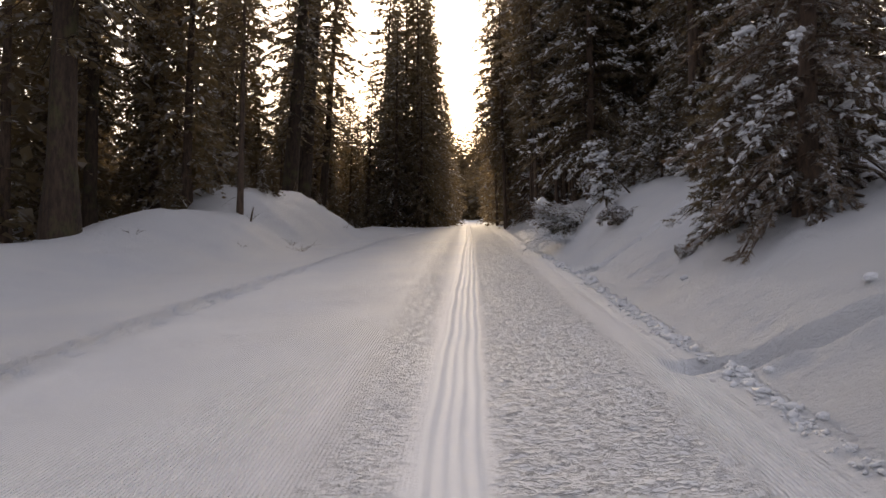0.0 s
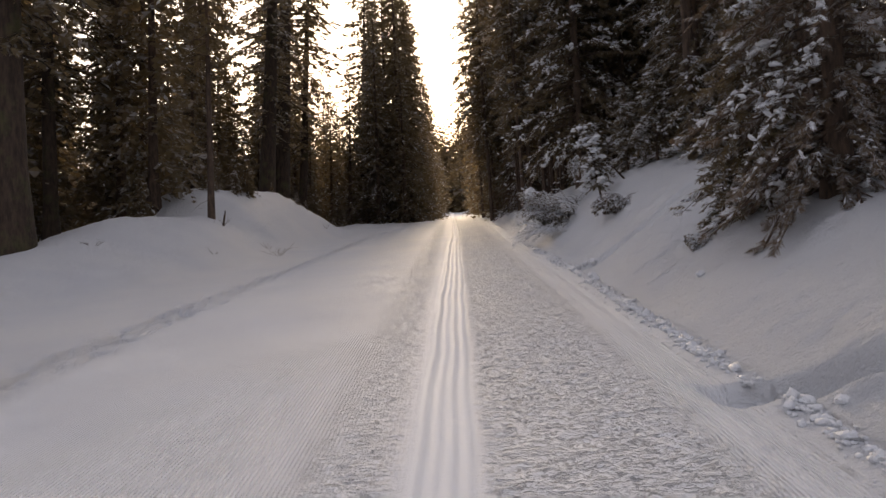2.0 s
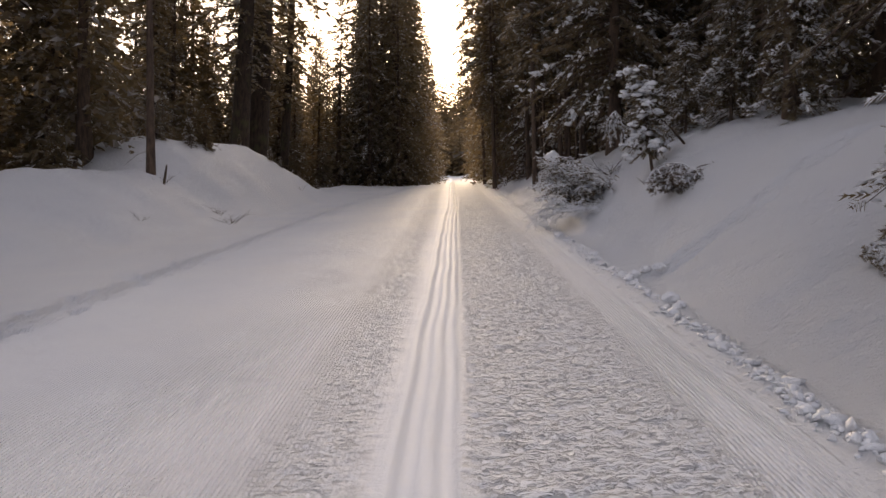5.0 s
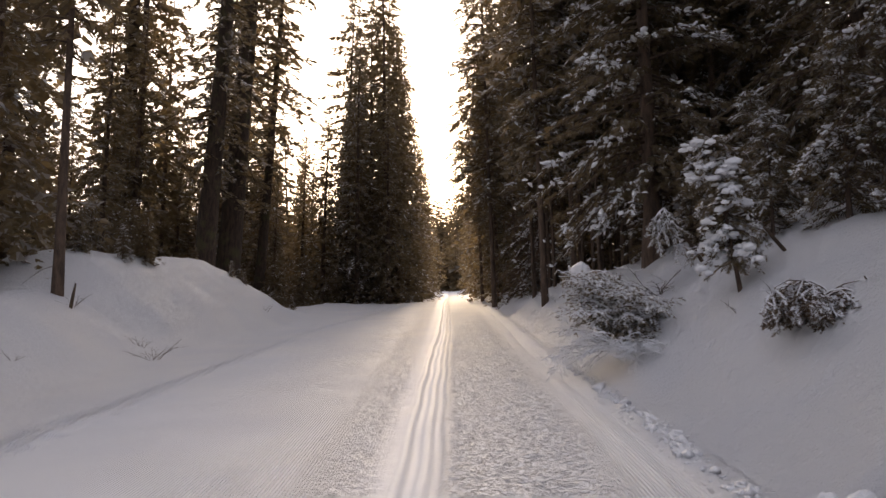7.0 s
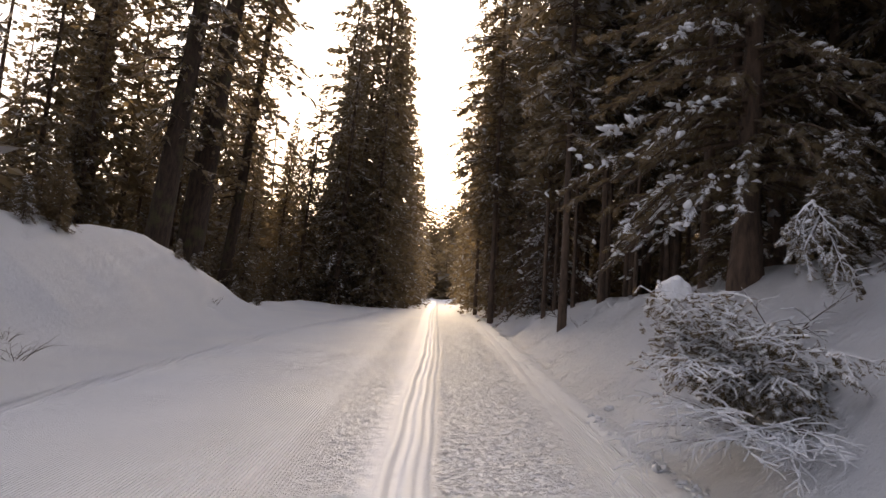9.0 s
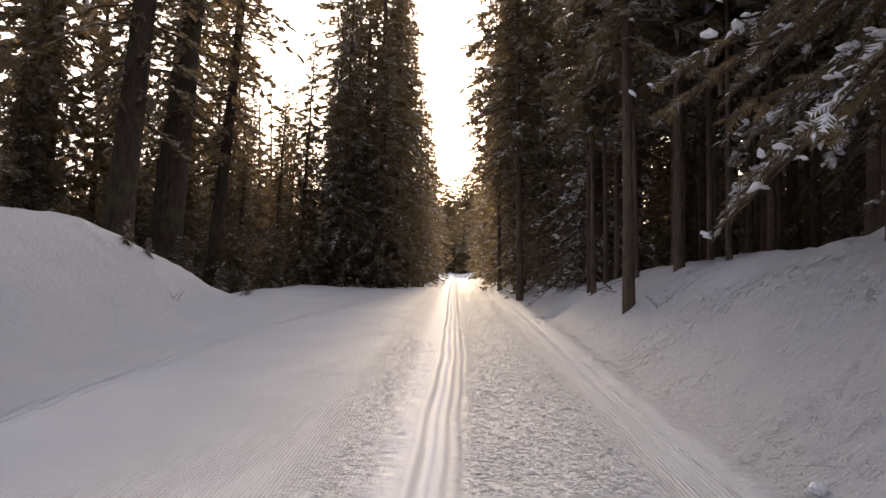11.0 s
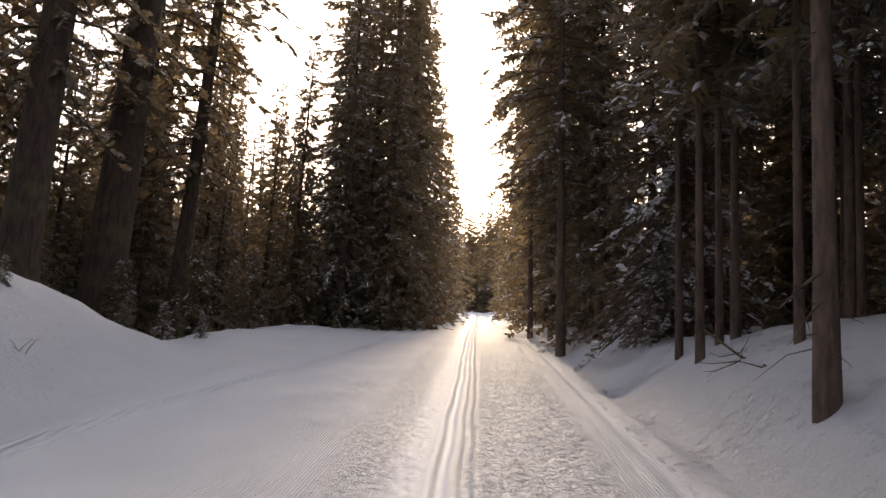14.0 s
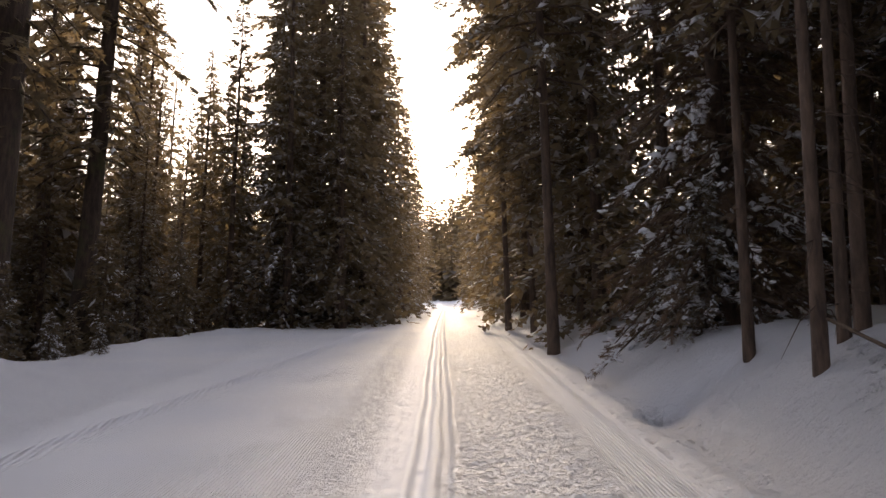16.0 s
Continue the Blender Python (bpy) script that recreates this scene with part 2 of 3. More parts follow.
def conifer(name, seed, h, trunk_r, crown_from, spread, limbs, twigs, pairs, snow, shape=0.9, droop=0.35,
            lean=(0.0, 0.0), dead=0, bark=None, needles=None, snow_size=1.0, flare=1.5, top_bare=0.0, sides=9, frosted=0.0, skirt=0.45, lmax=1.1, width=0.30, low=0.92, clumps=0.0, wood=True, hang=0.0):
    """One spruce: trunk, crown of drooping boughs with needle sprays, and the snow that lies on them."""
    rng = np.random.default_rng(seed)
    root = new(name)
    tr, cr, sn = Soup(), Soup(), Soup()
    steps = 12
    wob = np.cumsum(rng.normal(0, 0.012, (steps + 1, 2)), axis=0) * h / 12
    axis, radii = [], []
    for i in range(steps + 1):
        s = i / steps
        axis.append(np.array((lean[0] * h * s + wob[i, 0] * s, lean[1] * h * s + wob[i, 1] * s, h * s)))
        radii.append(max(0.012, trunk_r * (1 - 0.93 * s ** 0.9) * (1 + (flare - 1) * math.exp(-s * h / 0.5))))
    axis.insert(0, axis[0] - np.array((0, 0, 1.0)))
    radii.insert(0, radii[0] * 1.1)
    tube(tr, axis, radii, sides)

    def at(s):
        q = s * steps
        i = min(int(q), steps - 1)
        return axis[i + 1] + (axis[i + 2] - axis[i + 1]) * (q - i)

    for k in range(limbs):
        u = (k + rng.random()) / limbs
        s = crown_from + (0.985 - crown_from) * u ** low
        prof = (1 - u) ** shape * (skirt + (1 - skirt) * min(1.0, u / 0.12)) + 0.05
        if top_bare and rng.random() < top_bare:
            prof *= 0.45
        L = spread * prof * rng.uniform(0.55, 1.15) + 0.12
        az = k * 2.4 + rng.normal(0, 0.5)
        out = np.array((math.cos(az), math.sin(az), 0.0))
        rise = 0.35 * u + rng.normal(-0.02, 0.10)
        dr = droop * (1.1 - 0.7 * u) * rng.uniform(0.6, 1.3)
        base = at(s)

        def on(q):
            return base + out * L * q + np.array((0, 0, L * (rise * q - dr * q * q)))

        lr = max(0.008, min(0.05, trunk_r * 0.22 * (1 - u) + 0.008))
        if wood:
            tube(tr, [on(q) for q in (0, 0.5, 1.0)], [lr, lr * 0.65, lr * 0.2], 3, False)
        loaded, bare_to = rng.random() < snow, rng.uniform(0.2, 0.6)
        nt = max(3, int(twigs * (0.35 + 0.65 * L / spread)))
        for j in range(nt):
            q = 0.12 + 0.88 * (j + rng.random()) / nt
            p = on(q)
            g = 1 if j % 2 else -1
            sd = np.array((-out[1], out[0], 0.0)) * g
            l = (0.22 + 0.42 * L * (1.05 - q)) * rng.uniform(0.7, 1.25)
            l = min(l, lmax * rng.uniform(0.75, 1.1))
            d = out * (0.55 + 0.5 * q) + sd * (0.95 - 0.6 * q) * rng.uniform(0.5, 1.2) + np.array((0, 0, -0.15 - droop * rng.uniform(0.0, 0.9) - hang * rng.uniform(0.2, 1.0))) + 0.3 * rng.standard_normal(3)
            snowed = rng.random() < (0.9 if loaded and q > bare_to else 0.04 + 0.1 * snow)
            spray(cr, rng, p, d, l, pairs, width, sn if snowed and rng.random() < frosted else None)
            if snowed:
                dn = d / np.linalg.norm(d)
                blob(sn, rng, p + dn * l * 0.45 + np.array((0, 0, 0.02)), dn, l * rng.uniform(0.2, 0.42), l * 0.13 * snow_size, l * 0.10 * snow_size, OCT, 0.25)
        for q in (np.arange(bare_to, 1.0, 0.16) if loaded else ()):
            q = q + rng.uniform(0, 0.1)
            for c in range(2 if frosted else 1):
                r = (0.032 + 0.009 * L) * snow_size * rng.uniform(0.5, 1.3)
                blob(sn, rng, on(q) + rng.normal(0, 0.05 + 0.02 * L, 3) * np.array((1, 1, 0.3)) + np.array((0, 0, 0.02)), out + rng.normal(0, 0.5, 3), r * 1.6, r, r * 0.85, ICO1 if frosted else OCT, 0.2)
            if rng.random() < clumps:
                for c in range(3):
                    r = rng.uniform(0.035, 0.10)
                    blob(sn, rng, on(q) + rng.normal(0, 0.09, 3) * np.array((1, 1, 0.4)) + np.array((0, 0, r * 0.4)), out, r * 1.3, r, r * 0.8, ICO1, 0.15)
    for k in range(dead):
        s = rng.uniform(0.03, max(0.05, crown_from))
        az, L = rng.uniform(0, 6.28), rng.uniform(0.2, 0.9)
        base, out = at(s), np.array((math.cos(az), math.sin(az), rng.normal(-0.25, 0.2)))
        tube(tr, [base, base + out * L * 0.5, base + out * L + np.array((0, 0, rng.normal(-0.15, 0.1)))], [0.009, 0.006, 0.002], 3, False)
    part("trunk", tr, bark or BARK, root, smooth=True)
    part("crown", cr, needles or NEEDLE, root)
    if sn.f:
        tagged(part("snow_load", sn, SNOW, root, "white snow lying on the boughs", True), kind="stuff")
    return root


# ---- the lie of the land ----
def smooth(a, b, x):
    t = np.clip((x - a) / (b - a), 0, 1)
    return t * t * (3 - 2 * t)


def lerp(keys, y):
    return np.interp(y, [k[0] for k in keys], [k[1] for k in keys])


TRACK = [(-40, -0.22), (-2, -0.20), (5, -0.15), (12, -0.09), (20, -0.06), (26, 0.04), (36, 0.06), (48, 0.03), (60, 0.06), (110, 0.3)]
LEFT_TRACK = [(-40, -5.6), (4, -5.55), (15, -5.05), (24, -4.72), (30, -4.65), (33, -4.45), (36, -4.12), (41, -3.5), (48, -2.95), (60, -2.2), (110, -1.3)]
TOE = [(-40, -9.5), (0, -9.3), (12, -8.6), (20, -6.9), (33, -5.9), (45, -5.2), (60, -3.6), (80, -2.4), (110, -2.0)]
CREST = [(-40, -15.0), (8, -14.0), (16, -12.0), (22, -10.4), (26, -11.0), (34, -9.9), (42, -9.0), (52, -7.6), (60, -6.2), (110, -3.0)]
CREST_H = [(-40, 0.8), (5, 0.85), (13, 1.05), (18.5, 1.95), (21, 1.8), (23, 1.85), (25, 2.95), (26.5, 3.1), (29, 2.95), (33, 2.8), (37, 1.9), (40, 0.78), (42, 0.34), (44.5, 0.16), (48, 0.12), (54, 0.2), (62, 0.1), (110, 0.1)]
EDGE = [(-40, 2.38), (0, 2.40), (8, 2.44), (15, 2.38), (21, 2.25), (30, 2.40), (40, 2.45), (52, 2.40), (60, 2.2), (80, 1.9), (110, 1.7)]
BANK_S = [(-40, 0.5), (5, 0.52), (10, 0.68), (14, 0.85), (33, 0.9), (38, 0.6), (45, 0.5), (110, 0.3)]
BANK_H = [(-40, 2.3), (0, 2.4), (8, 2.7), (12, 2.6), (18, 3.0), (21, 2.6), (25, 1.9), (30, 1.7), (34, 1.15), (38, 0.9), (45, 0.7), (60, 0.4), (110, 0.3)]


def fbm(x, y, seed, waves=7, base=1.0):
    """Cheap smooth noise from crossed sines, about -1..1."""
    r = np.random.default_rng(seed)
    s = np.zeros(np.broadcast(x, y).shape)
    for i in range(waves):
        f = base * 1.7 ** (i * 0.55)
        a = r.uniform(0, 6.28)
        s = s + np.sin(f * (np.cos(a) * x + np.sin(a) * y) + r.uniform(0, 6.28)) / (1 + 0.35 * i)
    return s / 2.2


def ground_z(x, y):
    x, y = np.asarray(x, float), np.asarray(y, float)
    far = -0.022 * np.clip(y - 52, 0, 60)
    toe, cx, ch = lerp(TOE, y), lerp(CREST, y), lerp(CREST_H, y)
    # left: shelf, rounded bank, then lower ground behind its crest
    left = ch * smooth(-toe, -cx, -x) - smooth(-cx + 0.6, -cx + 6.0, -x) * (0.9 + 0.3 * np.clip(ch - 0.4, 0, 2.0)) * smooth(8, 20, y)
    left = left + (0.11 * fbm(x, y, 3, 7, 0.7) + 0.07 * fbm(x, y, 4, 6, 1.9)) * smooth(-toe - 0.3, -toe + 2.5, -x)
    # right: bank that climbs from the trail's edge into the wood
    e, s = lerp(EDGE, y), lerp(BANK_S, y)
    d = np.clip(x - e, 0, None)
    top = lerp(BANK_H, y) + 0.02 * np.minimum(d, 5.0) - 0.03 * np.clip(d - 5.0, 0, 20.0)
    rise = s * (np.where(d < 0.6, d * d / 1.2, d - 0.3)) + 1e-3
    rise = (rise ** -4 + top ** -4) ** -0.25
    right = rise + (0.07 * fbm(x, y, 5, 7, 0.8) + 0.03 * fbm(x, y, 6, 6, 2.6)) * smooth(e + 0.2, e + 1.5, x)
    z = far + np.where(x < 0, left, right)
    road = smooth(toe - 0.5, toe + 1.0, x) * (1 - smooth(e - 0.2, e + 0.1, x))
    z = z + road * 0.0015 * fbm(x, y, 8, 6, 1.1)
    return z


def trail_relief(x, y):
    """Ski tracks, ridge of pushed snow at the edge, and the trench trodden up the bank."""
    z = np.zeros(np.broadcast(x, y).shape)
    for keys, depth, fade in ((TRACK, 0.05, 1.0), (LEFT_TRACK, 0.085, 1.6)):
        c = lerp(keys, y) + 0.010 * np.sin(y * 1.9) + 0.008 * np.sin(y * 0.7 + 1)
        for g in (-0.115, 0.115):
            q = np.abs(x - c - g)
            z = z - depth * (1 - smooth(0.030, 0.085, q))
            step = np.maximum(0.0, fbm(np.full_like(x, g * 40), y * 2.2, 17, 6, 2.0)) ** 2
            z = z + 0.008 * step * (1 - smooth(0.05, 0.09, q))
        z = z + 0.012 * fade * (1 - smooth(0.02, 0.07, np.abs(np.abs(x - c) - 0.22)))
    e = lerp(EDGE, y)
    z = z + 0.05 * np.exp(-((x - e - 0.02) / 0.10) ** 2) * (0.55 + 0.45 * fbm(x * 3, y * 3, 11, 6, 1.5))
    for off, dep in ((0.30, 0.028), (0.55, 0.014), (0.72, 0.010)):
        z = z - dep * np.exp(-((x - e + off) / 0.07) ** 2)
    # trench trodden across the bank
    reach = smooth(1.8, 2.6, x) * (1 - smooth(6.0, 7.5, x))
    line = -1.85 - 0.30 * (x - 2.2) + 0.05 * np.sin(x * 5)
    q = y - line
    z = z - 0.34 * (1 - smooth(0.17, 0.35, np.abs(q))) * reach
    z = z + 0.09 * np.exp(-((q + 0.42) / 0.11) ** 2) * reach * smooth(2.1, 2.5, x) * (0.6 + 0.4 * np.sin(x * 9))
    # gully where snow slid down the bank
    q = y - (35.0 - 0.25 * np.clip(x - 3.0, 0, 3) + 0.15 * np.sin(x * 2.3))
    z = z - 0.24 * np.exp(-(q / 0.55) ** 2) * smooth(2.3, 2.9, x) * (1 - smooth(4.6, 6.0, x))
    # two narrow furrows running up the bank
    reach = smooth(2.6, 2.9, x) * (1 - smooth(6.0, 7.5, x))
    for off, dep in ((0.0, 0.22), (-0.32, 0.16)):
        q = y - (8.45 + 0.20 * (x - 2.8) + off + 0.04 * np.sin(x * 6 + off * 9))
        z = z - dep * np.exp(-(q / 0.11) ** 2) * reach * (0.7 + 0.3 * np.sin(x * 17))
    return z


def crumbs(x, y, cx, cy, seed):
    """Value noise with cells of cx by cy metres, about -0.5..0.5, pinched so that it breaks into crumbs."""
    r = np.random.default_rng(seed)
    tab = r.random((256, 256))
    u, v = x / cx, y / cy
    i, j = np.floor(u).astype(int), np.floor(v).astype(int)
    f, g = u - i, v - j
    f, g = f * f * (3 - 2 * f), g * g * (3 - 2 * g)
    i, j, i2, j2 = i % 256, j % 256, (i + 1) % 256, (j + 1) % 256
    n0 = tab[i, j] * (1 - f) + tab[i2, j] * f
    n1 = tab[i, j2] * (1 - f) + tab[i2, j2] * f
    return smooth(0.2, 0.8, n0 * (1 - g) + n1 * g) - 0.5


def axis_lines(stops):
    """Grid lines from (start, step) stops, with steps growing between them."""
    out, (x, h) = [], stops[0]
    for (a, ha), (b, hb) in zip(stops, stops[1:]):
        x = a
        while x < b:
            out.append(x)
            f = (x - a) / (b - a)
            x += ha * (hb / ha) ** f
    out.append(stops[-1][0])
    return np.array(out)


def rng_relief(shape, seed):
    """Loose grain, one height for every grid point."""
    return np.random.default_rng(seed).random(shape) - 0.5


def build_ground():
    us = axis_lines([(-1500, 700), (-200, 60), (-60, 6), (-20, 1.4), (-8, 0.4), (-5.7, 0.12), (-5.55, 0.034), (-4.45, 0.034), (-4.3, 0.18), (-2.5, 0.22), (-1.5, 0.045), (-0.6, 0.032), (-0.55, 0.027), (-0.02, 0.027), (0.05, 0.032), (1.5, 0.034), (1.7, 0.05), (2.1, 0.05), (2.5, 0.05), (4.4, 0.075), (5.2, 0.15), (8, 0.6), (20, 3.0), (60, 8), (200, 60), (1500, 700)])
    ys = axis_lines([(-1500, 700), (-200, 60), (-40, 4), (-12, 0.5), (-7.5, 0.045), (20, 0.045), (33, 0.055), (45, 0.13), (60, 0.6), (120, 4), (300, 60), (2500, 900)])
    X = np.empty((len(ys), len(us)))
    for k, y in enumerate(ys):
        X[k] = np.interp(us, (-1500, -9, -5.55, -4.45, -0.6, 0.0, 2.3, 8, 1500), (-1500, -9, lerp(LEFT_TRACK, y) - 0.55, lerp(LEFT_TRACK, y) + 0.55, lerp(TRACK, y) - 0.3, lerp(TRACK, y) + 0.3, lerp(EDGE, y), 8, 1500))
    Y = np.repeat(ys[:, None], len(us), axis=1)
    Z = ground_z(X, Y) + trail_relief(X, Y)
    # crumbled snow beside the track, flung up by ski poles and skates
    patch = np.clip(0.5 + 0.9 * fbm(X * 1.3, Y * 0.6, 41, 7, 1.0), 0, 1)
    right_lane = smooth(0.22, 0.29, X - lerp(TRACK, Y)) * (1 - 0.75 * smooth(1.3, 1.9, X)) * (1 - smooth(1.8, 2.1, X))
    left_lane = (1 - smooth(-0.36, -0.26, X - lerp(TRACK, Y))) * smooth(-1.3, -0.8, X) * (0.7 + 0.3 * patch)
    edge_lane = np.exp(-((X - lerp(EDGE, Y) - 0.08) / 0.16) ** 2) * 1.2 * (1 - 0.85 * smooth(17, 23, Y))
    rough = np.maximum(np.maximum(right_lane, left_lane), edge_lane) * (1 - smooth(40, 60, Y)) * smooth(-9, -7.4, Y)
    Z = Z + rough * (0.010 * crumbs(X, Y, 0.16, 0.07, 51) + 0.022 * rng_relief(X.shape, 54))
    bank = smooth(0.25, 0.8, X - lerp(EDGE, Y)) * (1 - smooth(6, 8, X)) * (0.8 + 0.2 * smooth(13, 17, Y) * (1 - smooth(36, 44, Y)))
    Z = Z + bank * (0.055 * crumbs(X, Y, 0.6, 0.42, 55) + 0.04 * crumbs(X, Y, 0.19, 0.15, 56) + 0.06 * smooth(12, 15, Y) * (1 - smooth(20, 25, Y)) * (1 - smooth(0.9, 1.6, X - lerp(EDGE, Y))) * crumbs(X, Y, 0.3, 0.24, 57)) * (0.3 + 0.7 * patch)
    # pole and boot dents along the old track at the foot of the left bank
    dents = (1 - smooth(0.30, 0.62, np.abs(X - lerp(LEFT_TRACK, Y)))) * (1 - smooth(9, 19, Y)) * smooth(-9, -7.4, Y) * (0.45 + 0.55 * patch)
    Z = Z - dents * 0.10 * smooth(0.05, 0.4, crumbs(X, Y, 0.15, 0.30, 58)) + dents * 0.008 * rng_relief(X.shape, 59)
    nx, ny = len(us), len(ys)
    me = bpy.data.meshes.new("ground")
    i = np.arange(nx * ny).reshape(ny, nx)
    q = np.stack([i[:-1, :-1], i[:-1, 1:], i[1:, 1:], i[1:, :-1]], axis=-1).reshape(-1)
    nf = (nx - 1) * (ny - 1)
    me.vertices.add(nx * ny)
    me.vertices.foreach_set("co", np.stack([X, Y, Z], axis=-1).reshape(-1))
    me.loops.add(nf * 4)
    me.loops.foreach_set("vertex_index", q)
    me.polygons.add(nf)
    me.polygons.foreach_set("loop_start", np.arange(0, nf * 4, 4))
    me.polygons.foreach_set("loop_total", np.full(nf, 4))
    me.polygons.foreach_set("use_smooth", np.ones(nf, bool))
    me.update()
    me.validate()
    me.materials.append(SNOW_GROUND)
    return tagged(new("ground", me), "groomed snow ski trail with deep snow banks", "snow ground", kind="structure")


build_ground()


def plant(ob, x, y, turn=0.0, size=1.0, sink=0.0):
    """Pose on the ground; trees on the left bank lean towards the open trail."""
    z = float(ground_z(x, y)) - sink
    tip = Matrix.Rotation(math.atan(0.09 * min(1.0, max(0.0, -x / 12.0))), 4, "Y")
    return Matrix.Translation((x, y, z)) @ tip @ Matrix.Rotation(radians(turn), 4, "Z") @ Matrix.Diagonal((size, size, size, 1.0))


# ---- trees ----
def put(ob, x, y, turn=0.0, size=1.0, sink=0.05):
    ob.matrix_basis = plant(ob, x, y, turn, size, sink)
    return ob


TALL = "tall dark green spruce dusted with snow"
OLD = "old conifer with thick bare trunk and sparse high boughs"
SNOWY = "spruce with drooping boughs heavily laden with snow"
THIN = "slender conifer with bare lower trunk and dead twigs"

# big old stems behind the bank
for x, y, r, h, ln, sd in ((-12.45, 41.1, 0.60, 34, (0.03, 0.0), 1), (-13.0, 46.8, 0.80, 37, (0.03, 0.0), 2), (-12.2, 51.3, 0.38, 30, (0.03, 0.0), 3), (-17.0, 58.0, 0.38, 31, (0.03, 0.0), 8),
                           (-13.5, 14.6, 0.52, 30, (0.0, 0.0), 4), (-16.7, 22.6, 0.33, 29, (0.0, 0.0), 9), (-17.9, 31.2, 0.42, 31, (0.0, 0.0), 5), (-9.2, 67.0, 0.30, 29, (0.02, 0.0), 6), (-20.0, 48.4, 0.75, 35, (0.0, 0.0), 7)):
    t = conifer("conifer_tree", 100 + sd, h, r, 0.20, 3.6, 190, 17, 4, 0.08, 0.45, 0.55, ln, 14, BARK_MOSS, NEEDLE, top_bare=0.35, sides=14, flare=1.35, lmax=0.55, width=0.34)
    tagged(put(t, x, y), OLD, "tree", "old conifers")

# thin dark pole of a tree at the foot of the bank
t = conifer("conifer_tree", 120, 15, 0.15, 0.42, 1.5, 80, 8, 3, 0.1, 0.8, 0.45, (0.0, 0.0), 30, flare=1.1)
tagged(put(t, -9.96, 22.7), "thin dark conifer with bare lower trunk on the bank", "tree", "slender conifers")

tall = [conifer("spruce_tree", 10 + i, 26, 0.30, 0.012, 3.7, 210, 15, 2, 0.07, 0.95, 0.5, skirt=0.85, lmax=0.75, width=0.52, wood=False) for i in range(3)]
snowy = [conifer("spruce_tree", 20 + i, 17, 0.22, 0.015, 3.0, 180, 16, 3, 0.42, 0.8, 0.75, snow_size=1.0, skirt=0.95, lmax=0.5, width=0.26, hang=0.5) for i in range(2)]
thin = [conifer("conifer_tree", 30 + i, 19, 0.115, 0.26, 2.1, 140, 13, 3, 0.22, 0.75, 0.5, dead=26, flare=1.15, lmax=0.6) for i in range(3)]
pole = [conifer("conifer_tree", 35 + i, 15, 0.072, 0.26, 1.5, 90, 9, 3, 0.2, 0.75, 0.5, dead=22, flare=1.1, sides=7) for i in range(2)]
far = [conifer("spruce_tree", 40 + i, 24, 0.25, 0.012, 3.5, 130, 10, 1, 0.0, 0.9, 0.45, sides=6, skirt=0.85, width=0.75, wood=False) for i in range(2)]
young = [conifer("young_spruce", 50 + i, 4.0, 0.05, 0.05, 1.15, 80, 12, 4, 0.55, 0.8, 0.65, sides=6, snow_size=0.9, frosted=0.4, lmax=0.4, width=0.16) for i in range(2)]
green = [conifer("young_spruce", 55 + i, 4.5, 0.05, 0.02, 1.25, 80, 9, 3, 0.22, 0.85, 0.5, sides=6, skirt=0.9) for i in range(2)]
hero = [conifer("spruce_tree", 60, 17, 0.2, 0.02, 2.2, 260, 34, 6, 0.34, 0.55, 0.6, snow_size=0.95, frosted=0.45, skirt=0.85, lmax=0.25, width=0.15, low=1.5, clumps=0.18, hang=0.25, needles=NEEDLE_OLD)]
high = [conifer("spruce_tree", 65 + i, 17, 0.2, 0.13, 2.9, 200, 38, 5, 0.42, 0.7, 0.5, snow_size=0.9, frosted=0.4, skirt=0.85, lmax=0.24, width=0.17, low=1.15, dead=14, clumps=0.2, hang=0.7) for i in range(2)]
low = [conifer("spruce_tree", 68, 17, 0.2, 0.10, 2.65, 240, 40, 5, 0.40, 0.6, 0.45, snow_size=0.9, frosted=0.4, skirt=0.95, lmax=0.24, width=0.17, low=1.5, dead=8, clumps=0.2, hang=0.7)]
KINDS = {"l": (low, SNOWY, "snow-laden spruces"), "b": (high, SNOWY, "snow-laden spruces"), "h": (hero, SNOWY, "snow-laden spruces"), "e": (green, "young dark green spruce with little snow", "young spruces"), "t": (tall, TALL, "conifers along the trail"), "s": (snowy, SNOWY, "snow-laden spruces"), "n": (thin, THIN, "slender conifers"), "p": (pole, THIN, "slender conifers"), "f": (far, TALL, "conifers along the trail"),
         "y": (young, "young spruce with snow on drooping boughs", "young spruces")}
used, planted = {}, {}


def tree(kind, x, y, size=1.0, turn=None, which=None):
    stock, label, group = KINDS[kind]
    i = used.get(kind, 0)
    used[kind] = i + 1
    src = stock[(i if which is None else which) % len(stock)]
    turn = (i * 137.5) % 360 if turn is None else turn
    if "placed" not in src:
        src["placed"] = 1
        ob = put(src, x, y, turn, size)
    else:
        ob = copy_thing(src, plant(src, x, y, turn, size, 0.05) @ Matrix.Diagonal((1 / src.scale[0], 1 / src.scale[1], 1 / src.scale[2], 1.0)))
    return tagged(ob, label, "tree", group)


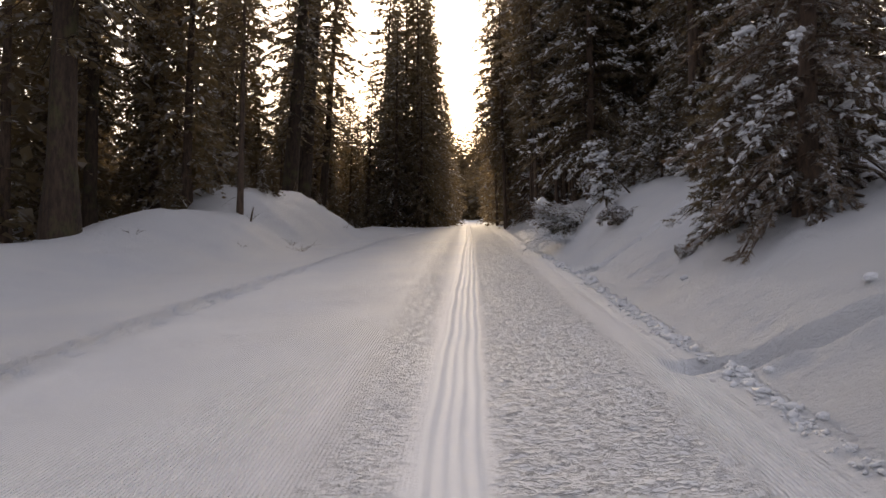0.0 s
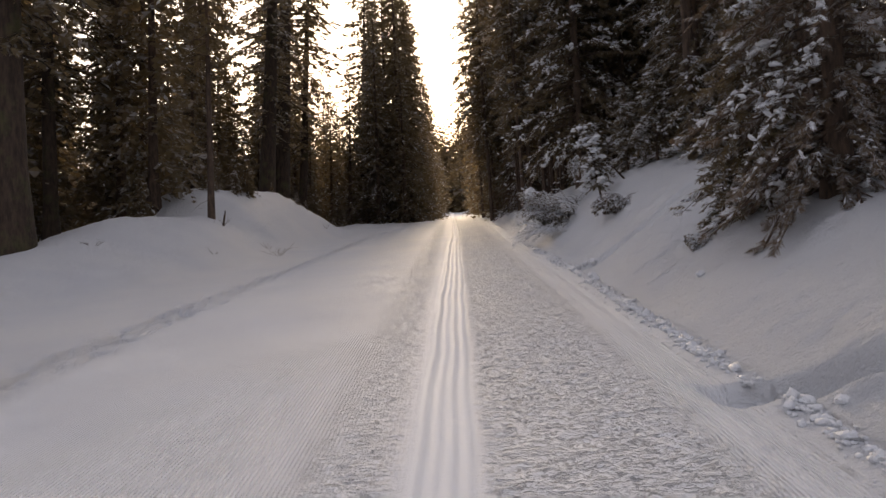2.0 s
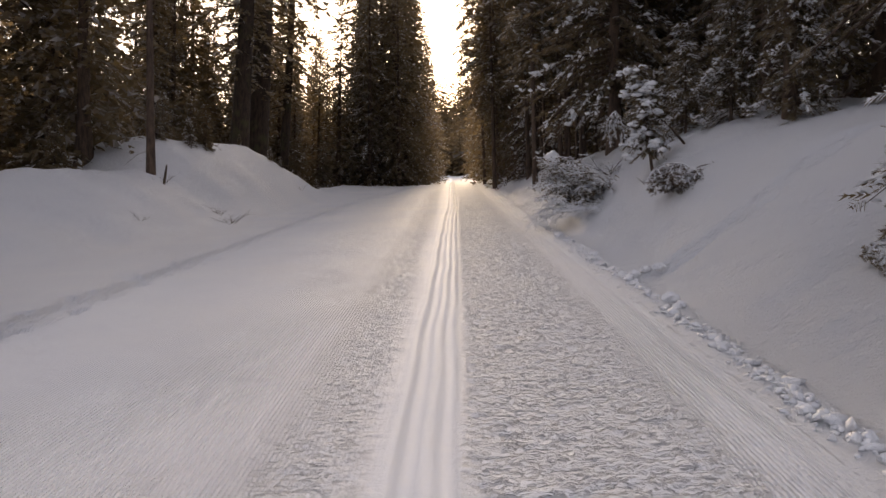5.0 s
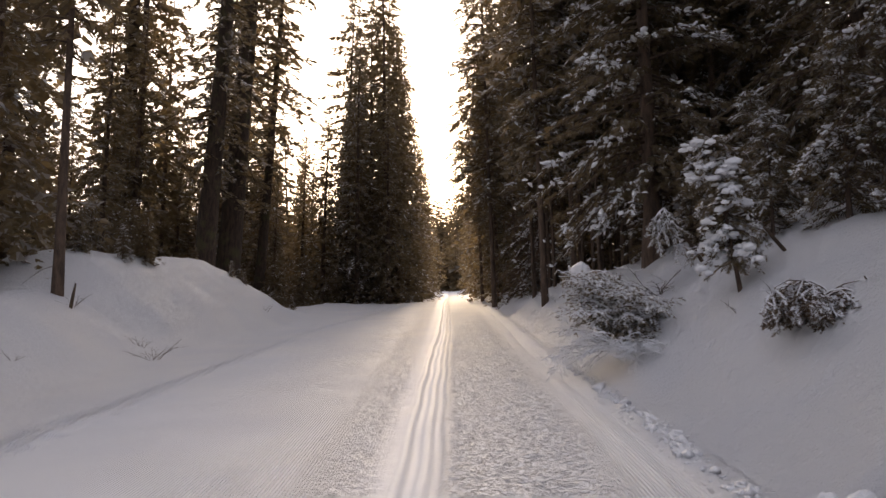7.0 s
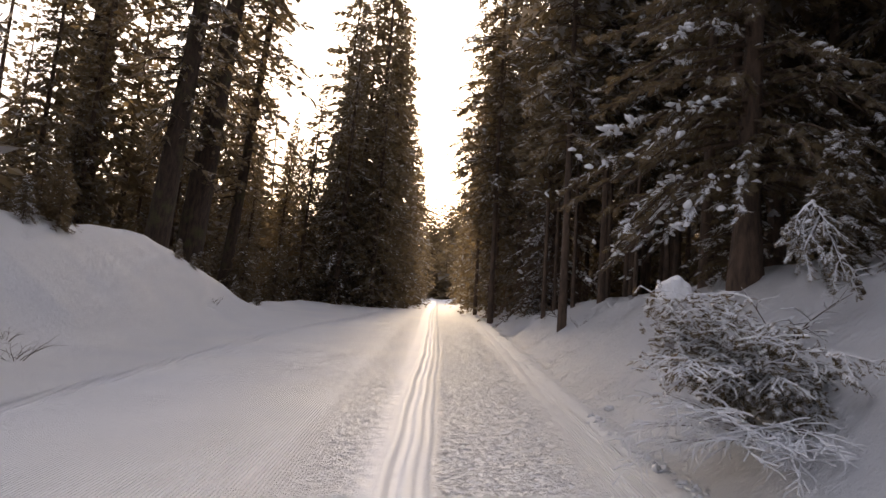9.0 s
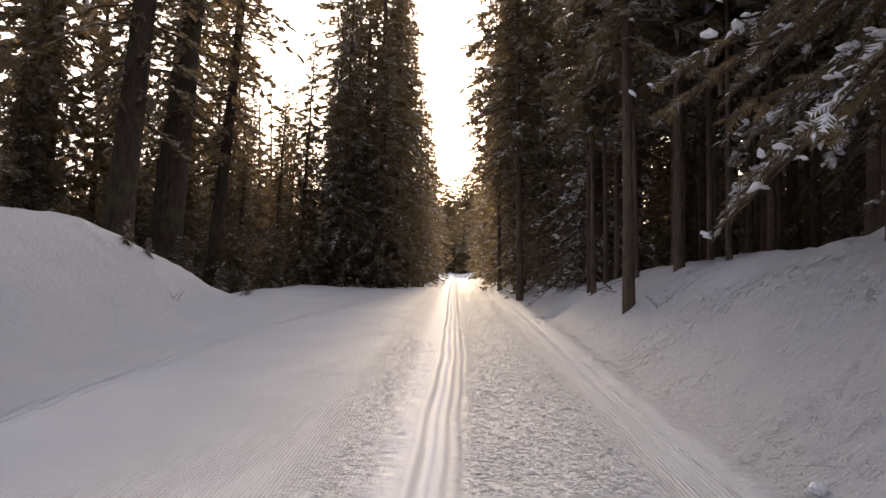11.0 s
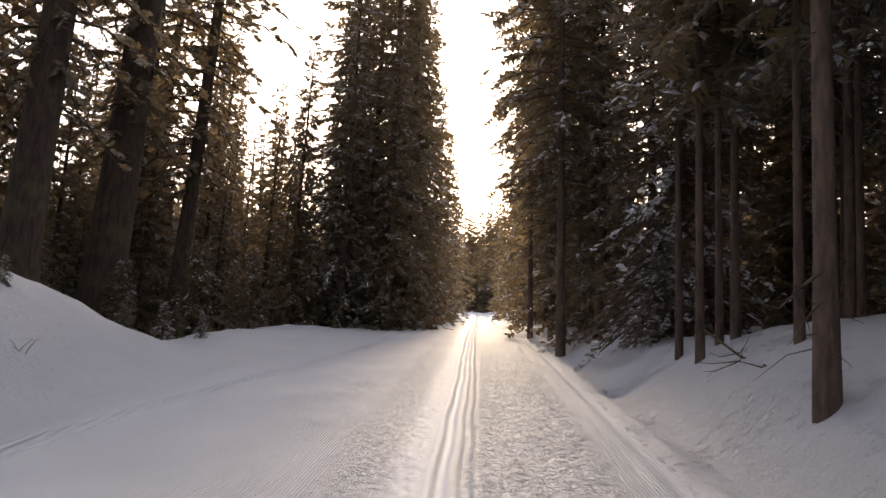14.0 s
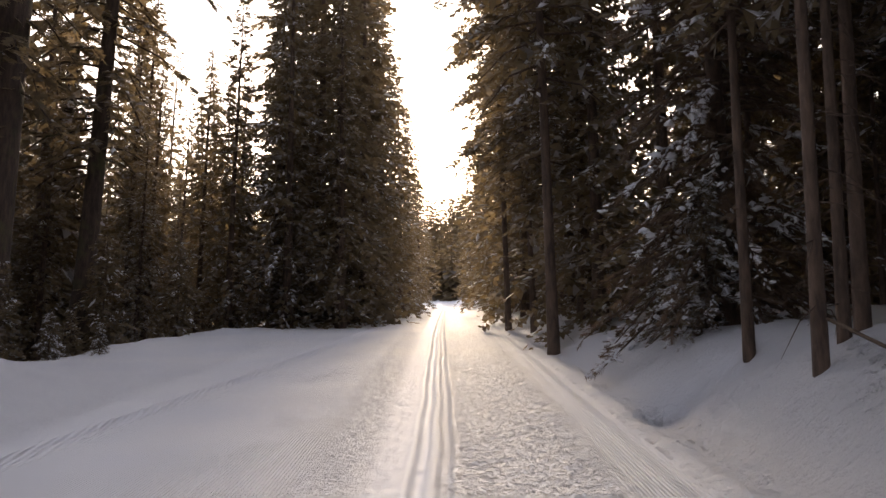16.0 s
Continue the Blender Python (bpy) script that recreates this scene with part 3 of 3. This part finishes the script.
for k, x, y, s in (
        # dark group at the far bend
        ("t", -4.7, 61.5, 1.08), ("t", -6.6, 58.5, 0.75), ("t", -5.4, 72.0, 1.2), ("t", -7.6, 66, 0.9), ("t", -4.4, 69.0, 0.95), ("t", -4.2, 80, 0.9), ("t", -9.2, 58.5, 0.6),
        ("t", -11.3, 64, 0.52), ("t", -13.0, 67, 0.55), ("t", -15.2, 63, 0.72), ("t", -18.0, 68, 0.9), ("t", -18.9, 47.6, 1.3), ("t", -10.0, 62.5, 0.45), ("t", -4.0, 65.5, 0.85), ("t", -6.2, 64.5, 1.0), ("t", -4.0, 75, 1.0), ("t", -4.2, 58.0, 0.62), ("t", -7.8, 61.5, 0.7), ("t", -3.2, 86, 0.8), ("t", -3.0, 97, 0.75), ("t", -8.6, 74.0, 0.95), ("t", -6.9, 82.0, 1.0),
        ("t", 4.2, 62, 0.85), ("t", 4.3, 69, 0.9), ("t", 4.2, 77, 0.8), ("t", 4.0, 88, 0.7), ("t", 4.0, 97, 0.65), ("t", 3.4, 110, 0.6), ("t", -2.4, 110, 0.7),
        # left wood
        ("t", -12.9, 24.2, 0.8), ("t", -17.2, 43.5, 0.7), ("t", -15.6, 27.0, 0.8), ("t", -19.0, 24.0, 0.9), ("t", -18.5, 33.0, 0.85), ("t", -16.0, 37.5, 0.6), ("t", -24, 33, 1.0), ("t", -25, 20, 1.0),
        ("e", -9.9, 28.3, 0.40), ("e", -10.5, 28.4, 0.42), ("e", -9.9, 33.2, 0.13), ("e", -10.8, 25.6, 0.3), ("y", -8.4, 34.75, 0.14), ("y", -8.75, 34.2, 0.18), ("y", -10.1, 27.0, 0.3), ("e", -11.0, 26.7, 0.4), ("e", -10.4, 43.5, 0.3), ("e", -10.0, 46.5, 0.3), ("e", -12.0, 20.5, 0.4),
        ("y", -8.6, 45.2, 0.22), ("y", -9.6, 44.6, 0.32), ("e", -11.8, 46.0, 0.7), ("e", -11.0, 50.5, 0.9), ("e", -9.6, 53.5, 0.8), ("e", -13.0, 43.0, 0.8), ("t", -14.5, 53, 0.45), ("t", -17.5, 43.0, 0.4), ("t", -22, 46, 0.5), ("t", -20, 38, 0.45), ("t", -26, 42, 0.6), ("t", -12.6, 57.0, 0.4), ("t", -17.8, 60, 0.6), ("t", -19.5, 56, 0.55), ("t", -13.2, 59.5, 0.5), ("t", -11.4, 61, 0.55), ("t", -16.5, 58, 0.5), ("t", -21.5, 62, 0.65), ("t", -14.8, 61, 0.6), ("t", -23.5, 55, 0.6),
        # right edge
        ("h", 5.6, 3.0, 0.9), ("y", 4.95, 4.5, 0.9), ("y", 4.65, 5.0, 0.45), ("y", 6.4, 3.6, 0.6), ("l", 5.0, 20.6, 1.0), ("b", 8.6, 10.2, 0.95), ("b", 8.2, 17.4, 0.9), ("b", 7.3, 26.8, 0.95), ("h", 4.7, 38.0, 0.9), ("y", 4.2, 37.4, 0.6), ("y", 3.9, 38.2, 0.4), ("b", 6.9, 23.8, 1.0), ("s", 9.2, 14.0, 1.0), ("s", 9.6, 20.6, 1.0),
        ("y", 5.5, 15.4, 0.55), ("y", 6.1, 14.2, 0.7), ("y", 5.2, 18.2, 0.5), ("y", 6.6, 12.3, 0.7), ("y", 5.9, 17.0, 0.65), ("b", 7.2, 13.6, 0.6), ("y", 4.4, 45.3, 0.35), ("y", 5.2, 21.6, 0.6),
        ("n", 3.45, 28.5, 1.0), ("n", 4.55, 28.95, 0.9), ("p", 3.57, 32.8, 1.0), ("p", 3.95, 33.1, 0.9), ("p", 4.3, 33.4, 1.1), ("p", 4.9, 29.8, 0.8), ("p", 5.3, 28.3, 0.9), ("p", 4.1, 30.6, 0.9), ("p", 3.9, 35.2, 1.0), ("n", 2.6, 42.6, 1.15), ("t", 4.0, 44.2, 0.6), ("n", 3.05, 45.9, 0.85), ("n", 2.35, 51.0, 0.95), ("n", 7.2, 31.2, 1.1), ("n", 6.55, 12.45, 0.95), ("t", 4.2, 46.8, 0.75), ("t", 4.6, 52, 0.9),
        ("n", 6.8, 12.9, 1.0), ("n", 5.0, 22.4, 1.0), ("n", 2.9, 48.6, 0.8), ("t", 4.9, 41.6, 0.55), ("t", 3.6, 55.5, 0.85)):
    planted[(x, y)] = tree(k, x, y, s)

rng = np.random.default_rng(77)


def scatter(kind, count, x0, x1, y0, y1, s0, s1):
    for i in range(count):
        tree(kind, rng.uniform(x0, x1), rng.uniform(y0, y1), rng.uniform(s0, s1))


scatter("n", 14, 5.2, 10, 22, 46, 0.75, 1.15)
scatter("p", 22, 5.0, 9.5, 21, 44, 0.8, 1.2)
scatter("t", 14, 8.5, 17, 22, 50, 0.45, 0.8)
scatter("s", 6, 9.0, 14, -6, 34, 0.8, 1.25)
scatter("f", 14, 9.5, 22, -5, 60, 0.8, 1.1)
scatter("f", 15, -40, -19, 15, 95, 0.8, 1.2)
scatter("f", 16, -30, -15.5, 24, 62, 0.7, 1.15)
scatter("f", 10, -28, -15.5, 8, 30, 0.7, 1.1)
scatter("f", 30, -34, -14, 46, 76, 0.28, 0.6)
scatter("f", 14, -18, -7, 70, 100, 0.6, 0.9)
scatter("f", 44, -40, -13, 52, 84, 0.3, 0.55)
scatter("f", 18, 4.8, 18, 54, 100, 0.7, 1.0)
scatter("f", 16, 16, 32, 38, 75, 0.5, 0.9)
scatter("f", 16, 10, 22, 20, 58, 0.5, 1.0)
scatter("f", 8, -20, -8, 78, 110, 0.4, 0.6)
for i in range(10):
    a = rng.uniform(1.9, 4.4)
    d = rng.uniform(18, 30)
    sx = d * math.sin(a)
    tree("f", sx if abs(sx) > 8 else sx + 16 * (1 if sx > 0 else -1), -8 + d * math.cos(a), rng.uniform(0.9, 1.1))


def dead_bough(ob, seed, pts, r, twigs):
    """A bare bough with drooping twigs that belongs to a tree; pts in world metres."""
    g = np.random.default_rng(seed)
    back = ob.matrix_basis.inverted()
    so = Soup()

    def bend(a, n=0.03):
        return [np.array(back @ Vector(p)) + (g.normal(0, n, 3) if 0 < i < len(a) - 1 else 0) for i, p in enumerate(a)]

    tube(so, bend(pts), [r * (1 - 0.75 * i / (len(pts) - 1)) for i in range(len(pts))], 5)
    for k in range(twigs):
        i = g.integers(1, len(pts))
        p = np.array(pts[i], float)
        d = np.array((g.normal(-0.25, 0.3), g.normal(-0.1, 0.3), g.normal(-0.12, 0.12)))
        tube(so, bend([p, p + d * 0.6, p + d + np.array((0, 0, 0.05))], 0.02), [r * 0.4, r * 0.25, r * 0.1], 4)
    return part("dead_bough", so, TWIG, ob, "bare dead bough", True)


dead_bough(planted[(3.45, 28.5)], 401, [(3.43, 28.45, 2.0), (3.2, 28.35, 1.8), (2.95, 28.25, 1.68), (2.6, 28.2, 1.72)], 0.018, 3)
dead_bough(planted[(3.57, 32.8)], 402, [(3.6, 32.7, 1.25), (3.75, 31.6, 1.0), (3.9, 30.8, 0.88), (3.6, 30.4, 0.95), (3.25, 30.2, 1.0)], 0.020, 8)


def distant_woods():
    """The forest that closes the view all round, far behind the trees along the trail."""
    r = np.random.default_rng(5)
    so = Soup()
    for i in range(2000):
        a = r.uniform(-math.pi, math.pi)
        if i < 300:
            a = r.uniform(-0.17, 0.17)
        if i >= 1050:
            a = r.uniform(-1.2, -0.16) if i % 3 else r.uniform(0.16, 1.0)
        d = r.uniform(58, 170) if abs(a) > 0.25 else r.uniform(125, 185)
        if i >= 1050:
            d = r.uniform(60, 100) if abs(a) > 0.3 else r.uniform(100, 140)
        x, y = d * math.sin(a), 20 + d * math.cos(a)
        if i < 150:
            a, d = r.uniform(-0.12, 0.12), r.uniform(230, 300)
            x, y = d * math.sin(a), 20 + d * math.cos(a)
            h = r.uniform(0.105, 0.155) * d
        elif abs(a) < 0.12:
            h = r.uniform(0.06, 0.11) * d
        else:
            h = r.uniform(14, 24) if i < 1050 else r.uniform(8, 14) + 5.0 * (d > 100)
        z = float(ground_z(x, y)) - 0.5
        tube(so, [(x, y, z), (x, y, z + h)], [0.2, 0.03], 4, False)
        n = 56 if abs(a) < 1.3 else 28
        wide = 2.4 if i >= 150 else 5.0
        for k in range(n):
            u = (k + r.random()) / n
            az = k * 2.4
            L = wide * (1 - u) ** 0.8 * r.uniform(0.6, 1.2) + 0.2
            o = np.array((math.cos(az), math.sin(az), 0))
            p = np.array((x, y, z + h * (0.03 + 0.95 * u)))
            s = np.array((-o[1], o[0], 0)) * L * 0.5
            m = p + o * L * 0.55 + np.array((0, 0, -0.12 * L))
            so.add([p, m - s, p + o * L + np.array((0, 0, -0.45 * L)), m + s], [(0, 1, 2), (0, 2, 3)])
    ob = new("distant_woods", so.mesh("distant_woods", NEEDLE))
    return tagged(ob, "dense dark conifer forest closing the distance", "forest", kind="stuff")


distant_woods()


# ---- shrubs and small things on the banks ----
def frosted_branch(wood, snow, leaves, rng, p, d, length, r, depth, sag=0.25, leaf=0.0, frost=1.0, kids=5):
    """A bent branch with side twigs; snow lies along its upper side."""
    d = np.asarray(d, float) / np.linalg.norm(d)
    pts, q = [np.asarray(p, float)], np.asarray(p, float)
    n = 4
    for i in range(n):
        d = d + np.array((rng.normal(0, 0.13), rng.normal(0, 0.13), rng.normal(0, 0.08) - sag / n))
        d /= np.linalg.norm(d)
        q = q + d * length / n
        pts.append(q)
    rad = [r * (1 - 0.8 * i / n) for i in range(n + 1)]
    tube(wood, pts, rad, 4, True)
    if rng.random() < frost:
        up = [a + np.array((0, 0, rad[i] * 0.9 + 0.004)) for i, a in enumerate(pts)]
        tube(snow, up, [max(0.0055, x * 1.15) * rng.uniform(0.6, 1.6) for x in rad], 4, True)
    if depth > 0:
        for k in range(kids):
            s = 0.2 + 0.8 * (k + rng.random()) / kids
            i = min(int(s * n), n - 1)
            base = pts[i] + (pts[i + 1] - pts[i]) * (s * n - i)
            ax = pts[i + 1] - pts[i]
            side = np.cross(ax, (0, 0, 1.0))
            side /= np.linalg.norm(side) + 1e-9
            nd = ax / np.linalg.norm(ax) * 0.7 + side * (1 if k % 2 else -1) * rng.uniform(0.5, 1.0) + np.array((0, 0, rng.normal(0.05, 0.25)))
            frosted_branch(wood, snow, leaves, rng, base, nd, length * rng.uniform(0.35, 0.55), rad[i] * 0.6, depth - 1, sag, leaf, frost, kids)
    if leaf and depth <= 1:
        for k in range(int(9 * leaf) + 2):
            i = rng.integers(1, n + 1)
            dd = d + 0.7 * rng.standard_normal(3) + np.array((0, 0, -0.35))
            spray(leaves, rng, pts[i], dd, rng.uniform(0.05, 0.11), 4, 0.2, snow if rng.random() < 0.8 * frost else None)


def shrub(name, seed, x, y, stems, kids=5, depth=2, leaf=0.0, frost=1.0, r=0.012, sag=0.25, label="", mat=None, group="", lift=0.0):
    """stems: direction and length of each main branch, from one root."""
    rng = np.random.default_rng(seed)
    root = new(name)
    w, s, lv = Soup(), Soup(), Soup()
    for dx, dy, dz, ln in stems:
        frosted_branch(w, s, lv, rng, (rng.normal(0, 0.04), rng.normal(0, 0.04), -0.08), (dx, dy, dz), ln, r * (0.7 + ln * 0.4), depth, sag, leaf, frost, kids)
    part("stem", w, TWIG, root, smooth=True)
    if lv.f:
        part("needles", lv, mat or NEEDLE, root)
    if s.f:
        tagged(part("snow_load", s, SNOW, root, "white snow frosting the twigs"), kind="stuff")
    root.matrix_basis = pose(x, y, float(ground_z(x, y)) + lift)
    return tagged(root, label, "bush", group)


def fan(seed, n, az0, az1, up0, up1, l0, l1):
    r = np.random.default_rng(seed)
    out = []
    for i in range(n):
        a, u = radians(az0 + (az1 - az0) * (i + r.random()) / n), r.uniform(up0, up1)
        out.append((math.cos(a), math.sin(a), u, r.uniform(l0, l1)))
    return out


def snow_cap(x, y, z, sx, sy, sz, seed, label):
    """A smooth rounded cushion of snow."""
    r = np.random.default_rng(seed)
    bm = bmesh.new()
    bmesh.ops.create_icosphere(bm, subdivisions=4, radius=1.0)
    for v in bm.verts:
        k = 1 + 0.20 * noise.noise(v.co * 1.5 + Vector((seed, 0, 0))) + 0.10 * noise.noise(v.co * 4.0 + Vector((0, seed, 0)))
        v.co = Vector((v.co.x * sx * k, v.co.y * sy * k, (v.co.z if v.co.z > 0 else v.co.z * 0.7) * sz * k))
    me = bpy.data.meshes.new("snow_cushion")
    bm.to_mesh(me)
    bm.free()
    me.materials.append(SNOW)
    me.polygons.foreach_set("use_smooth", [True] * len(me.polygons))
    ob = new("snow_cushion", me)
    ob.matrix_basis = pose(x, y, z)
    return tagged(ob, label, "snow")


# snow-bowed bush with a round cushion of snow
shrub("bowed_bush", 301, 3.3, 16.0, fan(1, 12, 135, 250, 0.6, 1.8, 0.7, 1.15) + fan(2, 4, -50, 60, 0.6, 1.2, 0.4, 0.6), 9, 2, 0.12, 1.0, 0.0065, 0.4,
      "bush bowed down by snow with frosted twigs", group="snow-bowed bushes", lift=0.36)
shrub("bowed_bush", 302, 3.3, 15.7, fan(3, 12, 60, 330, 0.3, 1.2, 0.35, 0.62), 6, 2, 1.2, 0.8, 0.010, 1.0, "evergreen bush with snow clumps on its needles", group="snow-bowed bushes", lift=0.48)
shrub("bowed_bush", 303, 3.05, 15.35, fan(4, 11, 130, 300, 0.05, 0.7, 0.6, 0.95), 7, 2, 0.0, 1.0, 0.007, 0.35, "low bare bush with frosted twigs", group="snow-bowed bushes", lift=0.25)
snow_cap(2.53, 16.4, 1.72, 0.19, 0.18, 0.21, 3, "round cushion of snow on a bowed bush")
# drooping evergreen clump lower on the bank
shrub("bowed_bush", 305, 4.42, 11.7, fan(5, 9, 100, 300, 0.7, 1.5, 0.5, 0.8) + fan(6, 4, -50, 60, 0.6, 1.2, 0.45, 0.65), 5, 2, 1.8, 0.7, 0.012, 1.35, "dense evergreen bush bent over and topped with snow",
      mat=NEEDLE_OLD, group="snow-bowed bushes", lift=0.15)
# sapling plastered with snow
t = conifer("spruce_sapling", 310, 2.25, 0.035, 0.17, 0.36, 76, 16, 5, 0.45, 0.55, 0.6, (-0.13, 0.03), sides=7, snow_size=0.85, frosted=0.45, flare=1.1, lmax=0.13, width=0.18, clumps=0.45, hang=0.6)
tagged(put(t, 4.3, 13.8), "small spruce sapling plastered with snow", "tree", "young spruces")


def leaning_stem(x, y, top, r, seed, label, twigs=7):
    """A broken stem leaning out of the snow, with hanging snowy twigs at its head."""
    rng = np.random.default_rng(seed)
    root = new("leaning_stem")
    w, s, lv = Soup(), Soup(), Soup()
    top = np.array(top, float)
    tube(w, [(-0.1 * top), top * 0.5 + np.array((0.01, 0, 0.03)), top], [r, r * 0.85, r * 0.55], 6)
    tube(s, [top * 0.3 + np.array((0, 0, r)), top + np.array((0, 0, r * 0.7))], [r * 0.7, r * 0.6], 4)
    for k in range(twigs):
        d = np.array((rng.uniform(-0.9, 0.1), rng.normal(0, 0.4), rng.uniform(-0.9, 0.1)))
        frosted_branch(w, s, lv, rng, top * rng.uniform(0.75, 1.0), d, rng.uniform(0.35, 0.75), r * 0.4, 1, 0.8, 1.2, 0.9, 5)
    part("stem", w, TWIG, root, smooth=True)
    if lv.f:
        part("needles", lv, NEEDLE, root)
    tagged(part("snow_load", s, SNOW, root, "white snow on the twigs"), kind="stuff")
    root.matrix_basis = pose(x, y, float(ground_z(x, y)))
    return tagged(root, label, "dead stem", "leaning stems")


leaning_stem(4.93, 17.16, (-0.72, -0.2, 1.0), 0.035, 320, "thin broken stem leaning from the bank with snowy twigs")
leaning_stem(5.05, 14.0, (-0.6, -0.1, 0.62), 0.03, 321, "short dark stem leaning out of the snow bank")
shrub("bare_shrub", 322, 4.15, 17.3, fan(7, 6, 150, 300, 0.3, 1.0, 0.7, 1.1), 4, 2, 0.0, 1.0, 0.014, 0.3, "bare branches coated with white snow", group="bare shrubs")
shrub("bare_shrub", 323, 4.17, 4.62, fan(8, 7, 150, 330, 0.2, 0.6, 0.2, 0.38), 5, 2, 0.8, 1.0, 0.010, 1.2, "low sprig bent over under a crust of snow", group="bare shrubs", lift=0.15)
# dark broken stake beside the thin tree on the bank
leaning_stem(-9.32, 22.1, (0.14, 0.0, 0.62), 0.045, 325, "short dark broken stem poking out of the snow bank", 0)
# bare weeds on the open bank
for i, (x, y, n, ln, fr) in enumerate(((-7.1, 21.7, 9, 0.75, 0.1), (-7.7, 22.4, 6, 0.5, 0.1), (-9.4, 22.4, 5, 0.55, 0.0), (-8.6, 18.3, 5, 0.4, 0.0), (-11.2, 15.0, 4, 0.5, 0.0), (-7.2, 33.4, 4, 0.4, 0.2),
                                       (4.05, 13.1, 3, 0.4, 0.2), (3.62, 26.9, 6, 0.45, 0.8), (4.3, 12.6, 4, 0.35, 0.3), (3.6, 17.2, 3, 0.5, 0.2), (4.6, 33.0, 3, 0.9, 0.2))):
    shrub("bare_shrub", 330 + i, x, y, fan(40 + i, n, 0, 360, 0.4, 1.6, ln * 0.6, ln), 4, 1, 0.0, fr, 0.009, 0.15, "leafless brown shrub poking out of the snow", group="bare shrubs")


def snow_clods():
    """Crumbled snow thrown up along the trail's edge."""
    r = np.random.default_rng(9)
    so = Soup()
    for i in range(5200):
        y = r.uniform(-9, 46)
        dense = fbm(np.array(y), np.array(0.0), 31, 5, 0.7)
        if dense < r.uniform(-0.9, 0.7) + (0.4 if y > 12 else 0.0) + (1.2 if y > 19 else 0.0) - (0.6 if y < -1.5 else 0.0):
            continue
        x = float(lerp(EDGE, y)) + r.normal(0.03, 0.06) + 0.03 * math.sin(y * 1.7)
        s = r.uniform(0.012, 0.03) if r.random() < 0.88 else r.uniform(0.03, 0.065)
        z = float(ground_z(x, y)) + float(trail_relief(np.array(x), np.array(y))) + s * 0.1
        a = r.uniform(0, 6.28)
        blob(so, r, (x, y, z), (math.cos(a), math.sin(a), 0), s * r.uniform(0.9, 1.8), s, s * 0.9, ICO1, 0.32)
    ob = new("snow_clods", so.mesh("snow_clods", SNOW, True))
    return tagged(ob, "crumbled snow clods along the trail edge", "snow", kind="stuff")


snow_clods()


def snow_lump(x, y, r, seed):
    """A rolled ball or slab of snow lying on the bank."""
    r = r * 0.62
    ob = snow_cap(x, y, float(ground_z(x, y)) + r * 0.35, r * 1.15, r, r * 0.95, seed, "lump of snow resting on the snow bank")
    ob.name = "snow_lump"
    return tagged(ob, category="snow", group="snow lumps")


for i, (x, y, r) in enumerate(((2.62, 8.5, 0.12), (2.82, 8.62, 0.11), (2.95, 8.4, 0.13), (2.48, 8.7, 0.09), (2.6, 6.6, 0.15), (2.5, 6.9, 0.08), (2.62, 6.3, 0.09), (2.5, 7.3, 0.07), (4.24, -1.48, 0.11), (3.52, 2.95, 0.10),
                               (2.42, 2.2, 0.07), (2.45, 1.7, 0.06), (2.40, 0.9, 0.07), (2.45, 3.2, 0.06), (2.55, -2.35, 0.10), (2.75, -2.5, 0.08), (2.5, -2.75, 0.07), (2.45, -3.4, 0.08), (2.6, -3.9, 0.07), (2.6, 19.3, 0.10))):
    snow_lump(x, y, r, 60 + i)
